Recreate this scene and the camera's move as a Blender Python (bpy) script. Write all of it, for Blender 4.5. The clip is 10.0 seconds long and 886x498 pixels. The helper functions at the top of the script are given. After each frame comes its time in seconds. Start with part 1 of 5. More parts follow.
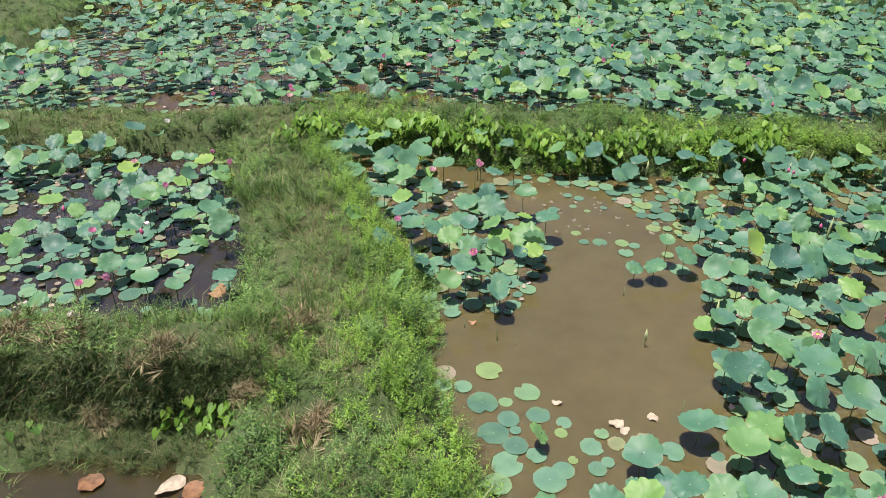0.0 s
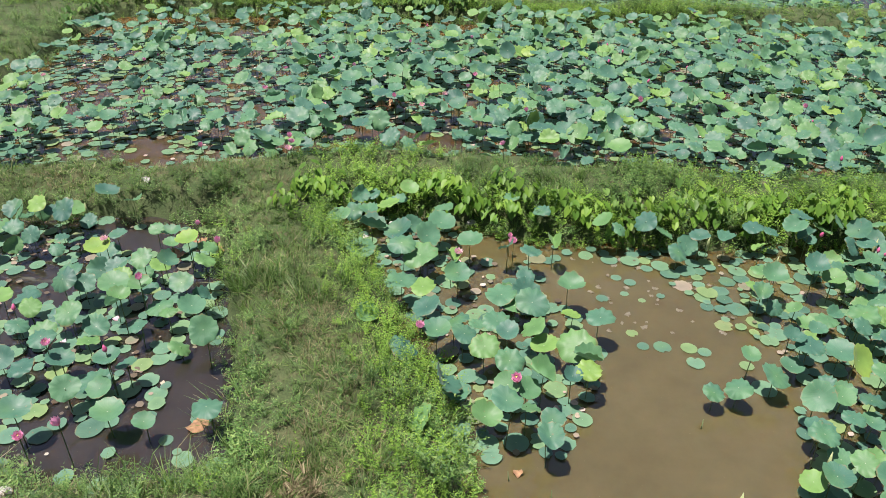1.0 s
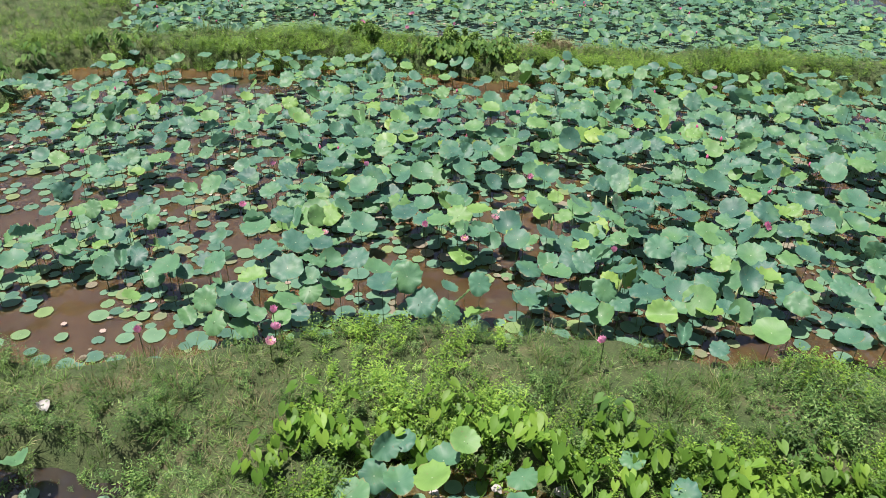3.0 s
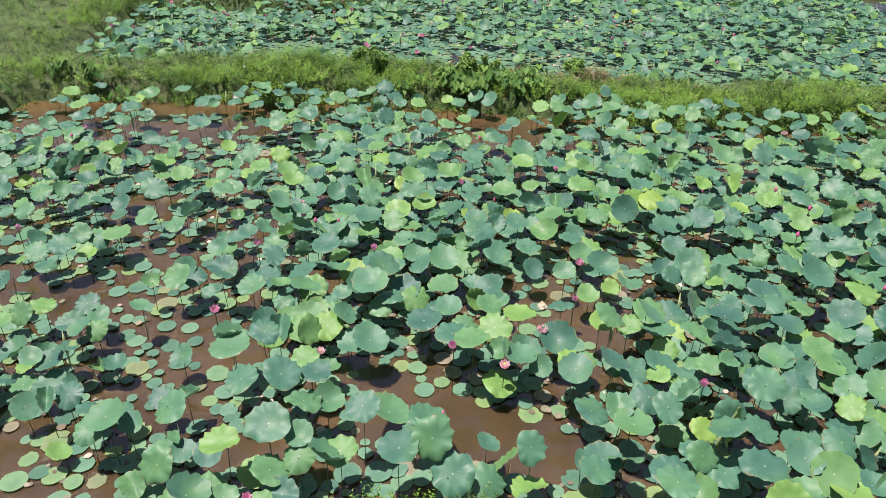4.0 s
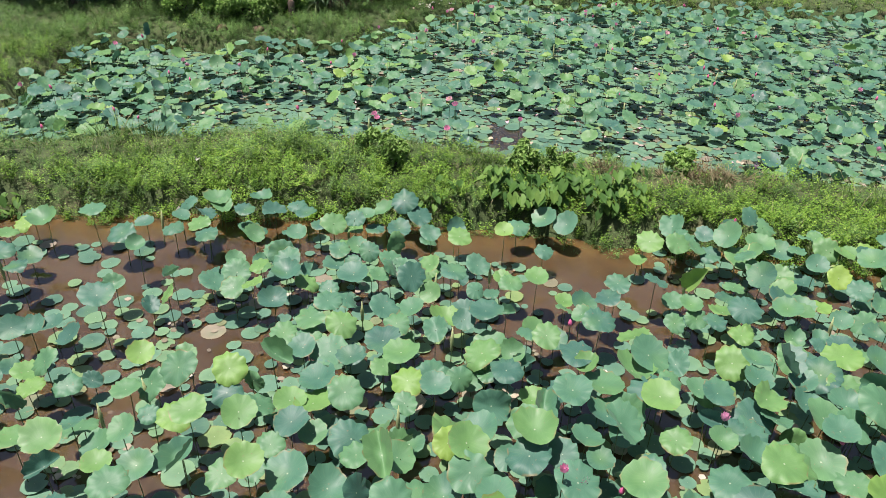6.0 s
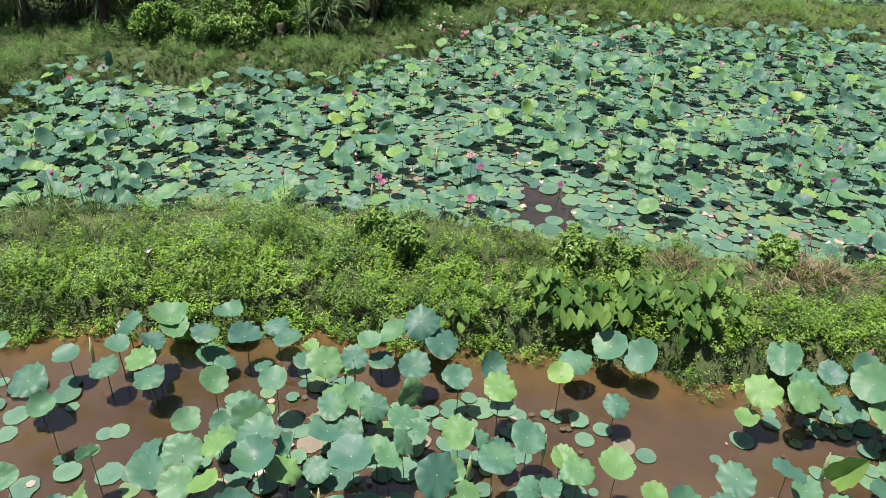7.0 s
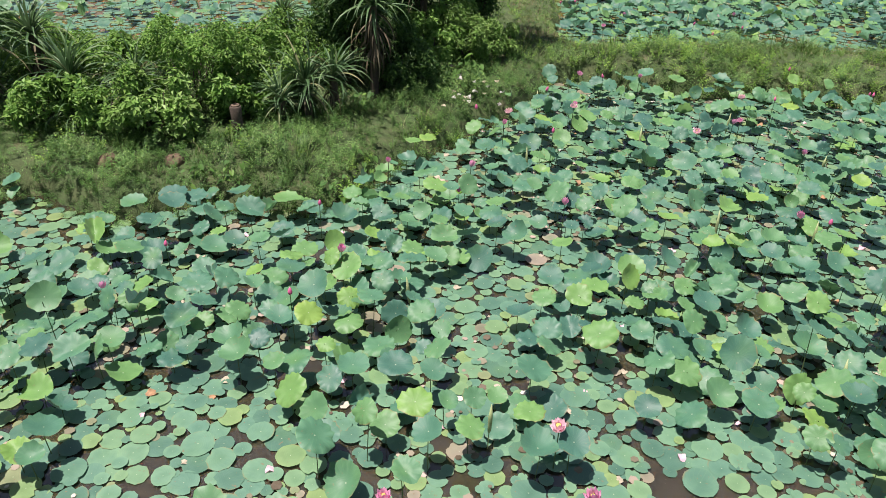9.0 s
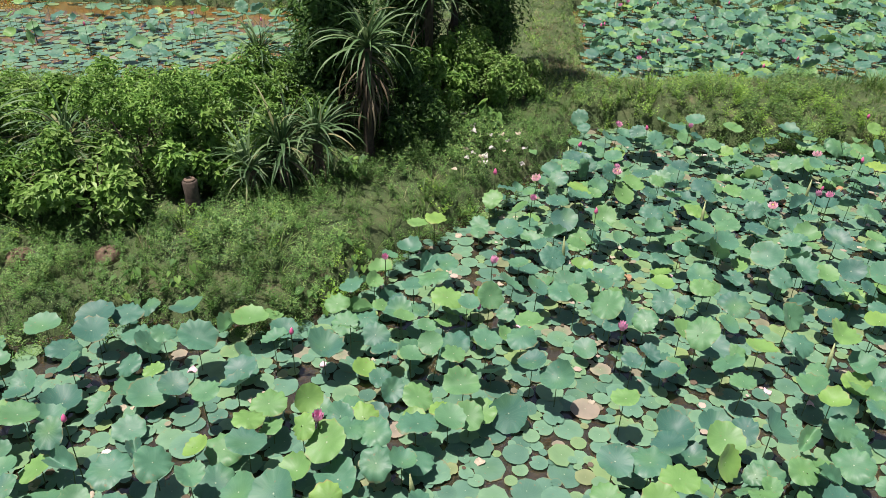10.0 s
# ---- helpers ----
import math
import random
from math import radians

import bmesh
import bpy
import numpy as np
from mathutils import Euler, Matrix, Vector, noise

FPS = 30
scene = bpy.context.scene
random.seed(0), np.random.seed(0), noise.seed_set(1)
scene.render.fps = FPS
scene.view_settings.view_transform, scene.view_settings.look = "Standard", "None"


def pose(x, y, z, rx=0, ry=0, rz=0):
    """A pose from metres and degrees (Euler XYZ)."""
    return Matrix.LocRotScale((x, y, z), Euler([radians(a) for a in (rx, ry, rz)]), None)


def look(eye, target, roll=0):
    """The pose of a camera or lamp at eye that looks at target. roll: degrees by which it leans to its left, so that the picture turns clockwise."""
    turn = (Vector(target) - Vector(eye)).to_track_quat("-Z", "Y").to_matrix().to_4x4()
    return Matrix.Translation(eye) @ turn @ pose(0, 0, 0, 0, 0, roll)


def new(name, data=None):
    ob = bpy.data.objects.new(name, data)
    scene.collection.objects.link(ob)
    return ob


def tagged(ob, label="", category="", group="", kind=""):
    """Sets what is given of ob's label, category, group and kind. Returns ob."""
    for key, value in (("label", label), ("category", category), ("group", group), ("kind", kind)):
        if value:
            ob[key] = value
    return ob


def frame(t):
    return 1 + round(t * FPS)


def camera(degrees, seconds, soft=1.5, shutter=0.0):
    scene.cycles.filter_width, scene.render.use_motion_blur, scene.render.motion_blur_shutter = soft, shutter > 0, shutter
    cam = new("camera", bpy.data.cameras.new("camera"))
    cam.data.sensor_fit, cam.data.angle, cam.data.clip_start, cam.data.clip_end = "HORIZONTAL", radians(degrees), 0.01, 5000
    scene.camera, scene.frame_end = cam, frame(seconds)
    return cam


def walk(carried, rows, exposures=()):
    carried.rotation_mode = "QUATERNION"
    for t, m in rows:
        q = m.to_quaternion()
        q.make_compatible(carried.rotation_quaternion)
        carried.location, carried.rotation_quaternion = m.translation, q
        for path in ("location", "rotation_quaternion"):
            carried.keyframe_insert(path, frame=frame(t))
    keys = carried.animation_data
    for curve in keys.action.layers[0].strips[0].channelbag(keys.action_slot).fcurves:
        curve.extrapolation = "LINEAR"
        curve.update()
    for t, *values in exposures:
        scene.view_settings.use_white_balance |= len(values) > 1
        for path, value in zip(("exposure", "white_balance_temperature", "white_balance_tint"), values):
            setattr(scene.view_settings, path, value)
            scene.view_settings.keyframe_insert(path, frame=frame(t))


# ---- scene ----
# camera: a low drone flight over lotus ponds; t, x, y, z, rx, ry, rz
cam = camera(63.15, 10.0, soft=0.9)
PATH = [
    (0.0, 0.013, -0.231, 6.428, 58.90, -0.43, -0.07),
    (0.5, -0.226, 1.078, 6.547, 58.82, -0.53, -0.12),
    (1.0, -0.461, 2.437, 6.643, 58.75, -0.63, -0.15),
    (1.5, -0.689, 3.856, 6.726, 58.70, -0.73, -0.16),
    (2.0, -0.910, 5.337, 6.788, 58.66, -0.83, -0.15),
    (2.5, -1.126, 6.877, 6.820, 58.62, -0.92, -0.13),
    (3.0, -1.338, 8.472, 6.814, 58.59, -1.02, -0.10),
    (3.5, -1.550, 10.120, 6.770, 58.57, -1.11, -0.07),
    (4.0, -1.760, 11.816, 6.693, 58.54, -1.19, -0.03),
    (4.5, -1.970, 13.553, 6.592, 58.51, -1.27, 0.01),
    (5.0, -2.179, 15.318, 6.479, 58.48, -1.34, 0.06),
    (5.5, -2.384, 17.098, 6.364, 58.45, -1.41, 0.10),
    (6.0, -2.583, 18.878, 6.255, 58.43, -1.47, 0.14),
    (6.5, -2.775, 20.651, 6.154, 58.40, -1.53, 0.17),
    (7.0, -2.958, 22.413, 6.060, 58.37, -1.58, 0.20),
    (7.5, -3.130, 24.172, 5.969, 58.35, -1.63, 0.23),
    (8.0, -3.292, 25.941, 5.875, 58.34, -1.67, 0.26),
    (8.5, -3.442, 27.729, 5.776, 58.33, -1.71, 0.28),
    (9.0, -3.577, 29.521, 5.675, 58.34, -1.74, 0.31),
    (9.5, -3.690, 31.244, 5.588, 58.36, -1.78, 0.33),
    (10.0, -3.762, 32.713, 5.543, 58.40, -1.81, 0.35),
]
walk(cam, [(t, pose(x, y, z, rx, ry, rz)) for t, x, y, z, rx, ry, rz in PATH], [(0.0, 0.66, 6560, 18), (10.0, 0.66, 6560, 18)])

# ---- light ----
SUN_FROM = Vector((-0.22, -0.05, 0.97)).normalized()
world = bpy.data.worlds.new("sky")
scene.world = world
world.use_nodes = True
wn = world.node_tree
sky = wn.nodes.new("ShaderNodeTexSky")
sky.sky_type, sky.sun_disc = "NISHITA", False
sky.sun_elevation = math.asin(SUN_FROM.z)
sky.sun_rotation = math.atan2(SUN_FROM.x, SUN_FROM.y)
sky.dust_density = 2.0
wn.links.new(sky.outputs[0], wn.nodes["Background"].inputs[0])
wn.nodes["Background"].inputs[1].default_value = 0.056
sun = new("sun", bpy.data.lights.new("sun", "SUN"))
sun.data.energy, sun.data.angle, sun.data.color = 5.0, radians(0.6), (1.0, 0.96, 0.90)
sun.matrix_world = look(SUN_FROM * 60, (0, 0, 0))
scene.view_settings.exposure = 0.66

rng = np.random.default_rng(7)


# ---- materials ----
def material(name):
    m = bpy.data.materials.new(name)
    m.use_nodes = True
    nt = m.node_tree
    return m, nt, nt.nodes["Principled BSDF"]


def node(nt, kind, **inputs):
    n = nt.nodes.new(kind)
    for k, v in inputs.items():
        n.inputs[k].default_value = v
    return n


def noise_tex(nt, scale, detail=4.0, rough=0.55):
    n = node(nt, "ShaderNodeTexNoise", Scale=scale, Detail=detail, Roughness=rough)
    n.inputs["Vector"].default_value = (0, 0, 0)
    g = nt.nodes.new("ShaderNodeNewGeometry")
    nt.links.new(g.outputs["Position"], n.inputs["Vector"])
    return n


def ramp(nt, source, stops):
    r = nt.nodes.new("ShaderNodeValToRGB")
    e = r.color_ramp.elements
    while len(e) < len(stops):
        e.new(0.5)
    for el, (p, col) in zip(e, stops):
        el.position, el.color = p, (*col, 1)
    nt.links.new(source, r.inputs[0])
    return r.outputs[0]


def mix(nt, fac, a, b, mode="MIX"):
    m = nt.nodes.new("ShaderNodeMix")
    m.data_type, m.blend_type = "RGBA", mode
    for s, v in ((m.inputs[0], fac), (m.inputs[6], a), (m.inputs[7], b)):
        if isinstance(v, (int, float)):
            s.default_value = v
        elif isinstance(v, tuple):
            s.default_value = (*v, 1)
        else:
            nt.links.new(v, s)
    return m.outputs[2]


def bump(nt, bsdf, height, strength, distance):
    b = node(nt, "ShaderNodeBump", Strength=strength, Distance=distance)
    nt.links.new(height, b.inputs["Height"])
    nt.links.new(b.outputs[0], bsdf.inputs["Normal"])
    return b


def thin(nt, bsdf, colour, amount):
    """Lets light through a thin leaf."""
    t = nt.nodes.new("ShaderNodeBsdfTranslucent")
    nt.links.new(colour, t.inputs["Color"])
    ms = nt.nodes.new("ShaderNodeMixShader")
    ms.inputs[0].default_value = amount
    nt.links.new(bsdf.outputs[0], ms.inputs[1])
    nt.links.new(t.outputs[0], ms.inputs[2])
    nt.links.new(ms.outputs[0], nt.nodes["Material Output"].inputs["Surface"])


def island(nt, per_object=False):
    if per_object:
        return nt.nodes.new("ShaderNodeObjectInfo").outputs["Random"]
    return nt.nodes.new("ShaderNodeNewGeometry").outputs["Random Per Island"]


def foliage(name, stops, rough=0.5, per_object=False, through_light=0.3, patch=1.2, patch_tone=(0.55, 0.6, 0.5), spec=0.3):
    m, nt, b = material(name)
    col = ramp(nt, island(nt, per_object), stops)
    n = noise_tex(nt, patch, 3.0)
    tone = ramp(nt, n.outputs[0], [(0.35, patch_tone), (0.6, (1, 1, 1))])
    col = mix(nt, 1.0, col, tone, "MULTIPLY")
    nt.links.new(col, b.inputs["Base Color"])
    b.inputs["Roughness"].default_value = rough
    b.inputs["Specular IOR Level"].default_value = spec
    thin(nt, b, col, through_light)
    return m


def lotus_blade(name, stops, per_object=False, rough=0.52, lime=(0.128, 0.275, 0.072), worn=0.5):
    """Waxy lotus leaf: faint radial veins, pale navel, smooth tone with painted cup shading, browning rim on some."""
    m, nt, b = material(name)
    rnd = island(nt, per_object)
    col = ramp(nt, rnd, stops)
    uv = nt.nodes.new("ShaderNodeUVMap")
    sep = nt.nodes.new("ShaderNodeSeparateXYZ")
    nt.links.new(uv.outputs[0], sep.inputs[0])
    ang = node(nt, "ShaderNodeMath")
    ang.operation = "MULTIPLY"
    nt.links.new(sep.outputs[0], ang.inputs[0])
    ang.inputs[1].default_value = 2 * math.pi * 20
    cs = nt.nodes.new("ShaderNodeMath")
    cs.operation = "COSINE"
    nt.links.new(ang.outputs[0], cs.inputs[0])
    blush = noise_tex(nt, 1.7, 1.5)
    bl = ramp(nt, blush.outputs[0], [(0.50, (0, 0, 0)), (0.72, (0.55, 0.55, 0.55))])
    heart = ramp(nt, sep.outputs[1], [(0.20, (1, 1, 1)), (0.95, (0.45, 0.45, 0.45))])
    col = mix(nt, mix(nt, 1.0, bl, heart, "MULTIPLY"), col, lime)
    vein = ramp(nt, cs.outputs[0], [(0.86, (0, 0, 0)), (1.0, (0.07, 0.07, 0.07))])
    col = mix(nt, vein, col, (0.30, 0.42, 0.20))
    # cup shading put into the colour: darker middle, lighter rim
    bowl_shade = ramp(nt, sep.outputs[1], [(0.0, (0.88, 0.92, 0.88)), (0.6, (0.98, 0.99, 0.98)), (1.0, (1.10, 1.08, 1.02))])
    col = mix(nt, 1.0, col, bowl_shade, "MULTIPLY")
    n = noise_tex(nt, 7.0, 4.0)
    col = mix(nt, 1.0, col, ramp(nt, n.outputs[0], [(0.3, (0.86, 0.89, 0.87)), (0.7, (1.08, 1.07, 1.04))]), "MULTIPLY")
    navel = ramp(nt, sep.outputs[1], [(0.025, (0.5, 0.5, 0.5)), (0.05, (0, 0, 0))])
    col = mix(nt, navel, col, (0.50, 0.58, 0.40))
    dry = noise_tex(nt, 5.0, 3.0)
    lip = mix(nt, 1.0, ramp(nt, dry.outputs[0], [(0.54, (0, 0, 0)), (0.64, (0.7, 0.7, 0.7))]), ramp(nt, sep.outputs[1], [(0.90, (0, 0, 0)), (0.98, (1, 1, 1))]), "MULTIPLY")
    col = mix(nt, lip, col, (0.24, 0.18, 0.08))
    spots = noise_tex(nt, 24.0, 2.0)
    sp = ramp(nt, spots.outputs[0], [(0.68, (0, 0, 0)), (0.75, (worn, worn, worn))])
    col = mix(nt, sp, col, (0.22, 0.16, 0.09))
    nt.links.new(col, b.inputs["Base Color"])
    rr = ramp(nt, n.outputs[0], [(0.3, (rough - 0.06,) * 3), (0.7, (rough + 0.10,) * 3)])
    nt.links.new(rr, b.inputs["Roughness"])
    b.inputs["Specular IOR Level"].default_value = 0.45
    b.inputs["Sheen Weight"].default_value = 0.10
    b.inputs["Sheen Roughness"].default_value = 0.4
    bump(nt, b, cs.outputs[0], 0.05, 0.003)
    thin(nt, b, col, 0.20)
    return m


LOTUS = [(0.0, (0.042, 0.128, 0.100)), (0.22, (0.056, 0.160, 0.114)), (0.50, (0.074, 0.196, 0.120)), (0.76, (0.094, 0.222, 0.102)),
         (0.91, (0.126, 0.264, 0.086)), (0.98, (0.165, 0.306, 0.074)), (1.0, (0.215, 0.335, 0.066))]
PADS = [(0.0, (0.070, 0.158, 0.116)), (0.40, (0.116, 0.238, 0.170)), (0.68, (0.150, 0.280, 0.178)),
        (0.86, (0.170, 0.284, 0.142)), (0.95, (0.215, 0.305, 0.120)), (0.98, (0.22, 0.20, 0.14)), (1.0, (0.33, 0.27, 0.22))]
M_LOTUS = lotus_blade("lotus_leaf_wax", LOTUS)
M_LOTUS_ONE = lotus_blade("lotus_leaf_wax_single", LOTUS, True)
M_PAD = lotus_blade("floating_leaf_wax", PADS, False, 0.38, (0.15, 0.28, 0.13), 0.85)
M_PAD_ONE = lotus_blade("floating_leaf_wax_single", PADS, True, 0.38, (0.19, 0.34, 0.13), 0.85)
M_HERB = foliage("herb_green", [(0.0, (0.058, 0.138, 0.032)), (0.4, (0.110, 0.232, 0.056)), (0.75, (0.182, 0.312, 0.080)), (1.0, (0.275, 0.395, 0.112))], 0.5, False, 0.26, 1.2, (0.42, 0.48, 0.40))
M_HERB_DEEP = foliage("creeper_green", [(0.0, (0.050, 0.130, 0.026)), (0.5, (0.088, 0.210, 0.042)), (1.0, (0.150, 0.300, 0.065))], 0.5, False, 0.3)
M_LIME = foliage("herb_lime", [(0.0, (0.120, 0.265, 0.032)), (0.5, (0.195, 0.365, 0.048)), (1.0, (0.305, 0.470, 0.075))], 0.5, False, 0.30)
M_LAWN = foliage("lawn_green", [(0.0, (0.090, 0.185, 0.042)), (0.5, (0.165, 0.290, 0.070)), (0.82, (0.230, 0.340, 0.095)), (0.93, (0.31, 0.33, 0.15)), (1.0, (0.40, 0.35, 0.21))], 0.5, False, 0.26, 1.2, (0.50, 0.55, 0.45))
M_GRASS = foliage("grass_green", [(0.0, (0.058, 0.135, 0.026)), (0.5, (0.115, 0.220, 0.046)), (0.84, (0.185, 0.290, 0.070)), (0.95, (0.28, 0.30, 0.13)), (1.0, (0.38, 0.33, 0.19))], 0.5, False, 0.24, 1.2, (0.45, 0.5, 0.42))
M_STALK = foliage("lotus_stalk_green", [(0.0, (0.075, 0.110, 0.040)), (1.0, (0.130, 0.180, 0.065))], 0.6, False, 0.0)
# grass of the steep ditch bank, with the shade put into its colour
M_SHADED_GRASS = foliage("shaded_bank_grass", [(0.0, (0.026, 0.055, 0.015)), (0.45, (0.060, 0.115, 0.030)), (0.75, (0.115, 0.180, 0.050)), (0.9, (0.17, 0.15, 0.07)), (1.0, (0.26, 0.20, 0.12))], 0.6, False, 0.15)
M_DEBRIS = foliage("leaf_debris", [(0.0, (0.10, 0.07, 0.045)), (0.35, (0.17, 0.14, 0.10)), (0.6, (0.24, 0.22, 0.15)), (0.8, (0.36, 0.28, 0.23)), (0.93, (0.46, 0.36, 0.30)), (1.0, (0.62, 0.56, 0.48))], 0.6, False, 0.05)
M_DRY = foliage("grass_dry", [(0.0, (0.17, 0.13, 0.07)), (0.5, (0.30, 0.24, 0.14)), (1.0, (0.42, 0.36, 0.22))], 0.7, False, 0.15)


def muddy(name, deep, pale, shoal=None):
    m, nt, b = material(name)
    n = noise_tex(nt, 0.45, 5.0)
    col = ramp(nt, n.outputs[0], [(0.3, deep), (0.7, pale)])
    silt = noise_tex(nt, 2.6, 6.0, 0.65)
    col = mix(nt, 1.0, col, ramp(nt, silt.outputs[0], [(0.32, (0.90, 0.89, 0.88)), (0.55, (1, 1, 1)), (0.75, (1.09, 1.08, 1.05))]), "MULTIPLY")
    if shoal:
        at = nt.nodes.new("ShaderNodeAttribute")
        at.attribute_name = "shallow"
        edge = mix(nt, 1.0, at.outputs["Fac"], ramp(nt, silt.outputs[0], [(0.3, (0.45, 0.45, 0.45)), (0.6, (1, 1, 1))]), "MULTIPLY")
        col = mix(nt, edge, col, shoal)
    scum = noise_tex(nt, 38.0, 2.0)
    specks = ramp(nt, scum.outputs[0], [(0.735, (0, 0, 0)), (0.76, (0.35, 0.35, 0.35))])
    col = mix(nt, specks, col, (0.26, 0.22, 0.13))
    nt.links.new(col, b.inputs["Base Color"])
    b.inputs["Roughness"].default_value = 0.04
    b.inputs["IOR"].default_value = 1.5
    b.inputs["Specular IOR Level"].default_value = 1.0
    b.inputs["Subsurface Weight"].default_value = 0.6
    b.inputs["Subsurface Radius"].default_value = (1.0, 0.55, 0.25)
    b.inputs["Subsurface Scale"].default_value = 0.16
    w = noise_tex(nt, 5.0, 3.0)
    bump(nt, b, w.outputs[0], 0.05, 0.02)
    return m


M_WATER_OLIVE = muddy("muddy_water_olive", (0.094, 0.078, 0.033), (0.114, 0.096, 0.044))
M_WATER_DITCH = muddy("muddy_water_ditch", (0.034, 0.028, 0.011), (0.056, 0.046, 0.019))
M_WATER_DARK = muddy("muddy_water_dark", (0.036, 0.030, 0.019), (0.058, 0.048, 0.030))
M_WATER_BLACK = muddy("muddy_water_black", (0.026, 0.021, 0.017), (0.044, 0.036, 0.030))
M_WATER_ORANGE = muddy("muddy_water_orange", (0.135, 0.080, 0.022), (0.190, 0.115, 0.036))
M_WATER_RED = muddy("muddy_water_red", (0.061, 0.039, 0.020), (0.104, 0.070, 0.037), (0.160, 0.100, 0.038))


def soil():
    m, nt, b = material("bank_soil")
    n = noise_tex(nt, 2.2, 6.0)
    col = ramp(nt, n.outputs[0], [(0.35, (0.045, 0.078, 0.022)), (0.58, (0.072, 0.098, 0.034)), (0.80, (0.16, 0.130, 0.075))])
    f = noise_tex(nt, 40.0, 4.0)
    col = mix(nt, 1.0, col, ramp(nt, f.outputs[0], [(0.3, (0.55, 0.55, 0.5)), (0.7, (1.1, 1.1, 1.1))]), "MULTIPLY")
    nt.links.new(col, b.inputs["Base Color"])
    b.inputs["Roughness"].default_value = 0.95
    bump(nt, b, f.outputs[0], 0.6, 0.03)
    return m


M_SOIL = soil()


# ---- mesh building ----
def mesh(name, verts, tris, mat, uv=None, smooth=False):
    me = bpy.data.meshes.new(name)
    verts, tris = np.asarray(verts, np.float32), np.asarray(tris, np.int32)
    me.vertices.add(len(verts))
    me.vertices.foreach_set("co", verts.ravel())
    me.loops.add(tris.size)
    me.loops.foreach_set("vertex_index", tris.ravel())
    me.polygons.add(len(tris))
    me.polygons.foreach_set("loop_start", np.arange(0, tris.size, 3, dtype=np.int32))
    me.polygons.foreach_set("use_smooth", np.full(len(tris), smooth))
    if uv is not None:
        me.uv_layers.new(name="UVMap").data.foreach_set("uv", np.asarray(uv, np.float32)[tris.ravel()].ravel())
    me.update(calc_edges=True)
    me.materials.append(mat)
    return me


class Bag:
    """Gathers many small pieces into one mesh."""

    def __init__(self):
        self.v, self.t, self.u, self.n = [], [], [], 0

    def add(self, v, t, u=None):
        self.v.append(v), self.t.append(t + self.n)
        self.u.append(u if u is not None else np.zeros((len(v), 2)))
        self.n += len(v)

    def many(self, proto, turn, place):
        v, t, u = proto
        k, n = len(place), len(v)
        if k:
            self.add((np.einsum("kij,nj->kni", turn, v) + place[:, None]).reshape(-1, 3),
                     (t[None] + (np.arange(k) * n)[:, None, None]).reshape(-1, 3), np.tile(u, (k, 1)))

    def mesh(self, name, mat, smooth=False):
        return mesh(name, np.concatenate(self.v), np.concatenate(self.t), mat, np.concatenate(self.u), smooth)


def turns(k, tilt, size, size_z=None, south=0.0):
    """k random turns: any heading, a lean of about tilt radians (and a common one to the south), and a scale."""
    h, p, q = rng.uniform(0, 2 * np.pi, k), south + rng.normal(0, 0.75, k) * tilt, rng.normal(0, 0.75, k) * tilt
    d, b = np.arctan2(q, p), np.hypot(p, q)
    cz, sz = np.cos(h), np.sin(h)
    z = np.zeros(k)
    spin = np.stack([np.stack([cz, -sz, z], -1), np.stack([sz, cz, z], -1), np.stack([z, z, z + 1], -1)], 1)
    ax, ay, cb, sb = np.cos(d), np.sin(d), np.cos(b), np.sin(b)
    lean = np.stack([np.stack([cb + ax * ax * (1 - cb), ax * ay * (1 - cb), ay * sb], -1),
                     np.stack([ax * ay * (1 - cb), cb + ay * ay * (1 - cb), -ax * sb], -1),
                     np.stack([-ay * sb, ax * sb, cb], -1)], 1)
    s = np.stack([size, size, size if size_z is None else size_z], -1)
    return np.einsum("kij,kjl->kil", lean, spin) * s[:, None, :]


def blade_proto(cup, wave, lobes, phase, fold=0.0, seg=28, rings=(0.5, 0.86, 1.0), ragged=0.03, notch=0.0, roll=0.0):
    """A round lotus leaf of radius 1: sunk navel, ruffled rim that may roll down, and, if asked, folded across."""
    r_ = random.Random(int(phase * 1000) + lobes)
    v, u = [(0, 0, 0)], [(0.5, 0.0)]
    k1, k2, k3 = r_.uniform(0, 6.28), r_.uniform(0, 6.28), r_.uniform(0, 6.28)
    around = [2 * math.pi * i / seg for i in range(seg)]
    ruffle = [math.sin((lobes + 6) * a + k3 + 1.3 * math.sin(2 * a + k1)) for a in around]
    edge = [1 + ragged * (0.9 * math.sin(2 * a + k1) + 0.7 * math.sin(3 * a + k2) + 0.95 * q) + r_.uniform(-0.5, 0.5) * ragged for a, q in zip(around, ruffle)]
    if notch:
        edge[0] *= 1 - notch
    for r in rings:
        for i, a in enumerate(around):
            rr = r * (1 + (edge[i] - 1) * r ** 2)
            x, y = rr * math.cos(a), rr * math.sin(a)
            z = cup * r ** 1.5 - roll * max(0.0, r - 0.6) ** 2 * (1 + 0.8 * math.sin(2 * a + k2))
            z += wave * r ** 3 * (math.sin(2 * a + k2) + 0.7 * math.sin(3 * a + phase) + 0.75 * ruffle[i] * r * r)
            if fold:
                z += fold * abs(x)
                x *= math.cos(min(1.2, fold))
            v.append((x, y, z)), u.append((i / seg, r))
    t = [(0, 1 + i, 1 + (i + 1) % seg) for i in range(seg)]
    for k in range(len(rings) - 1):
        for i in range(seg):
            a, b = 1 + k * seg + i, 1 + k * seg + (i + 1) % seg
            t += [(a, a + seg, b + seg), (a, b + seg, b)]
    return np.array(v, float), np.array(t), np.array(u, float)


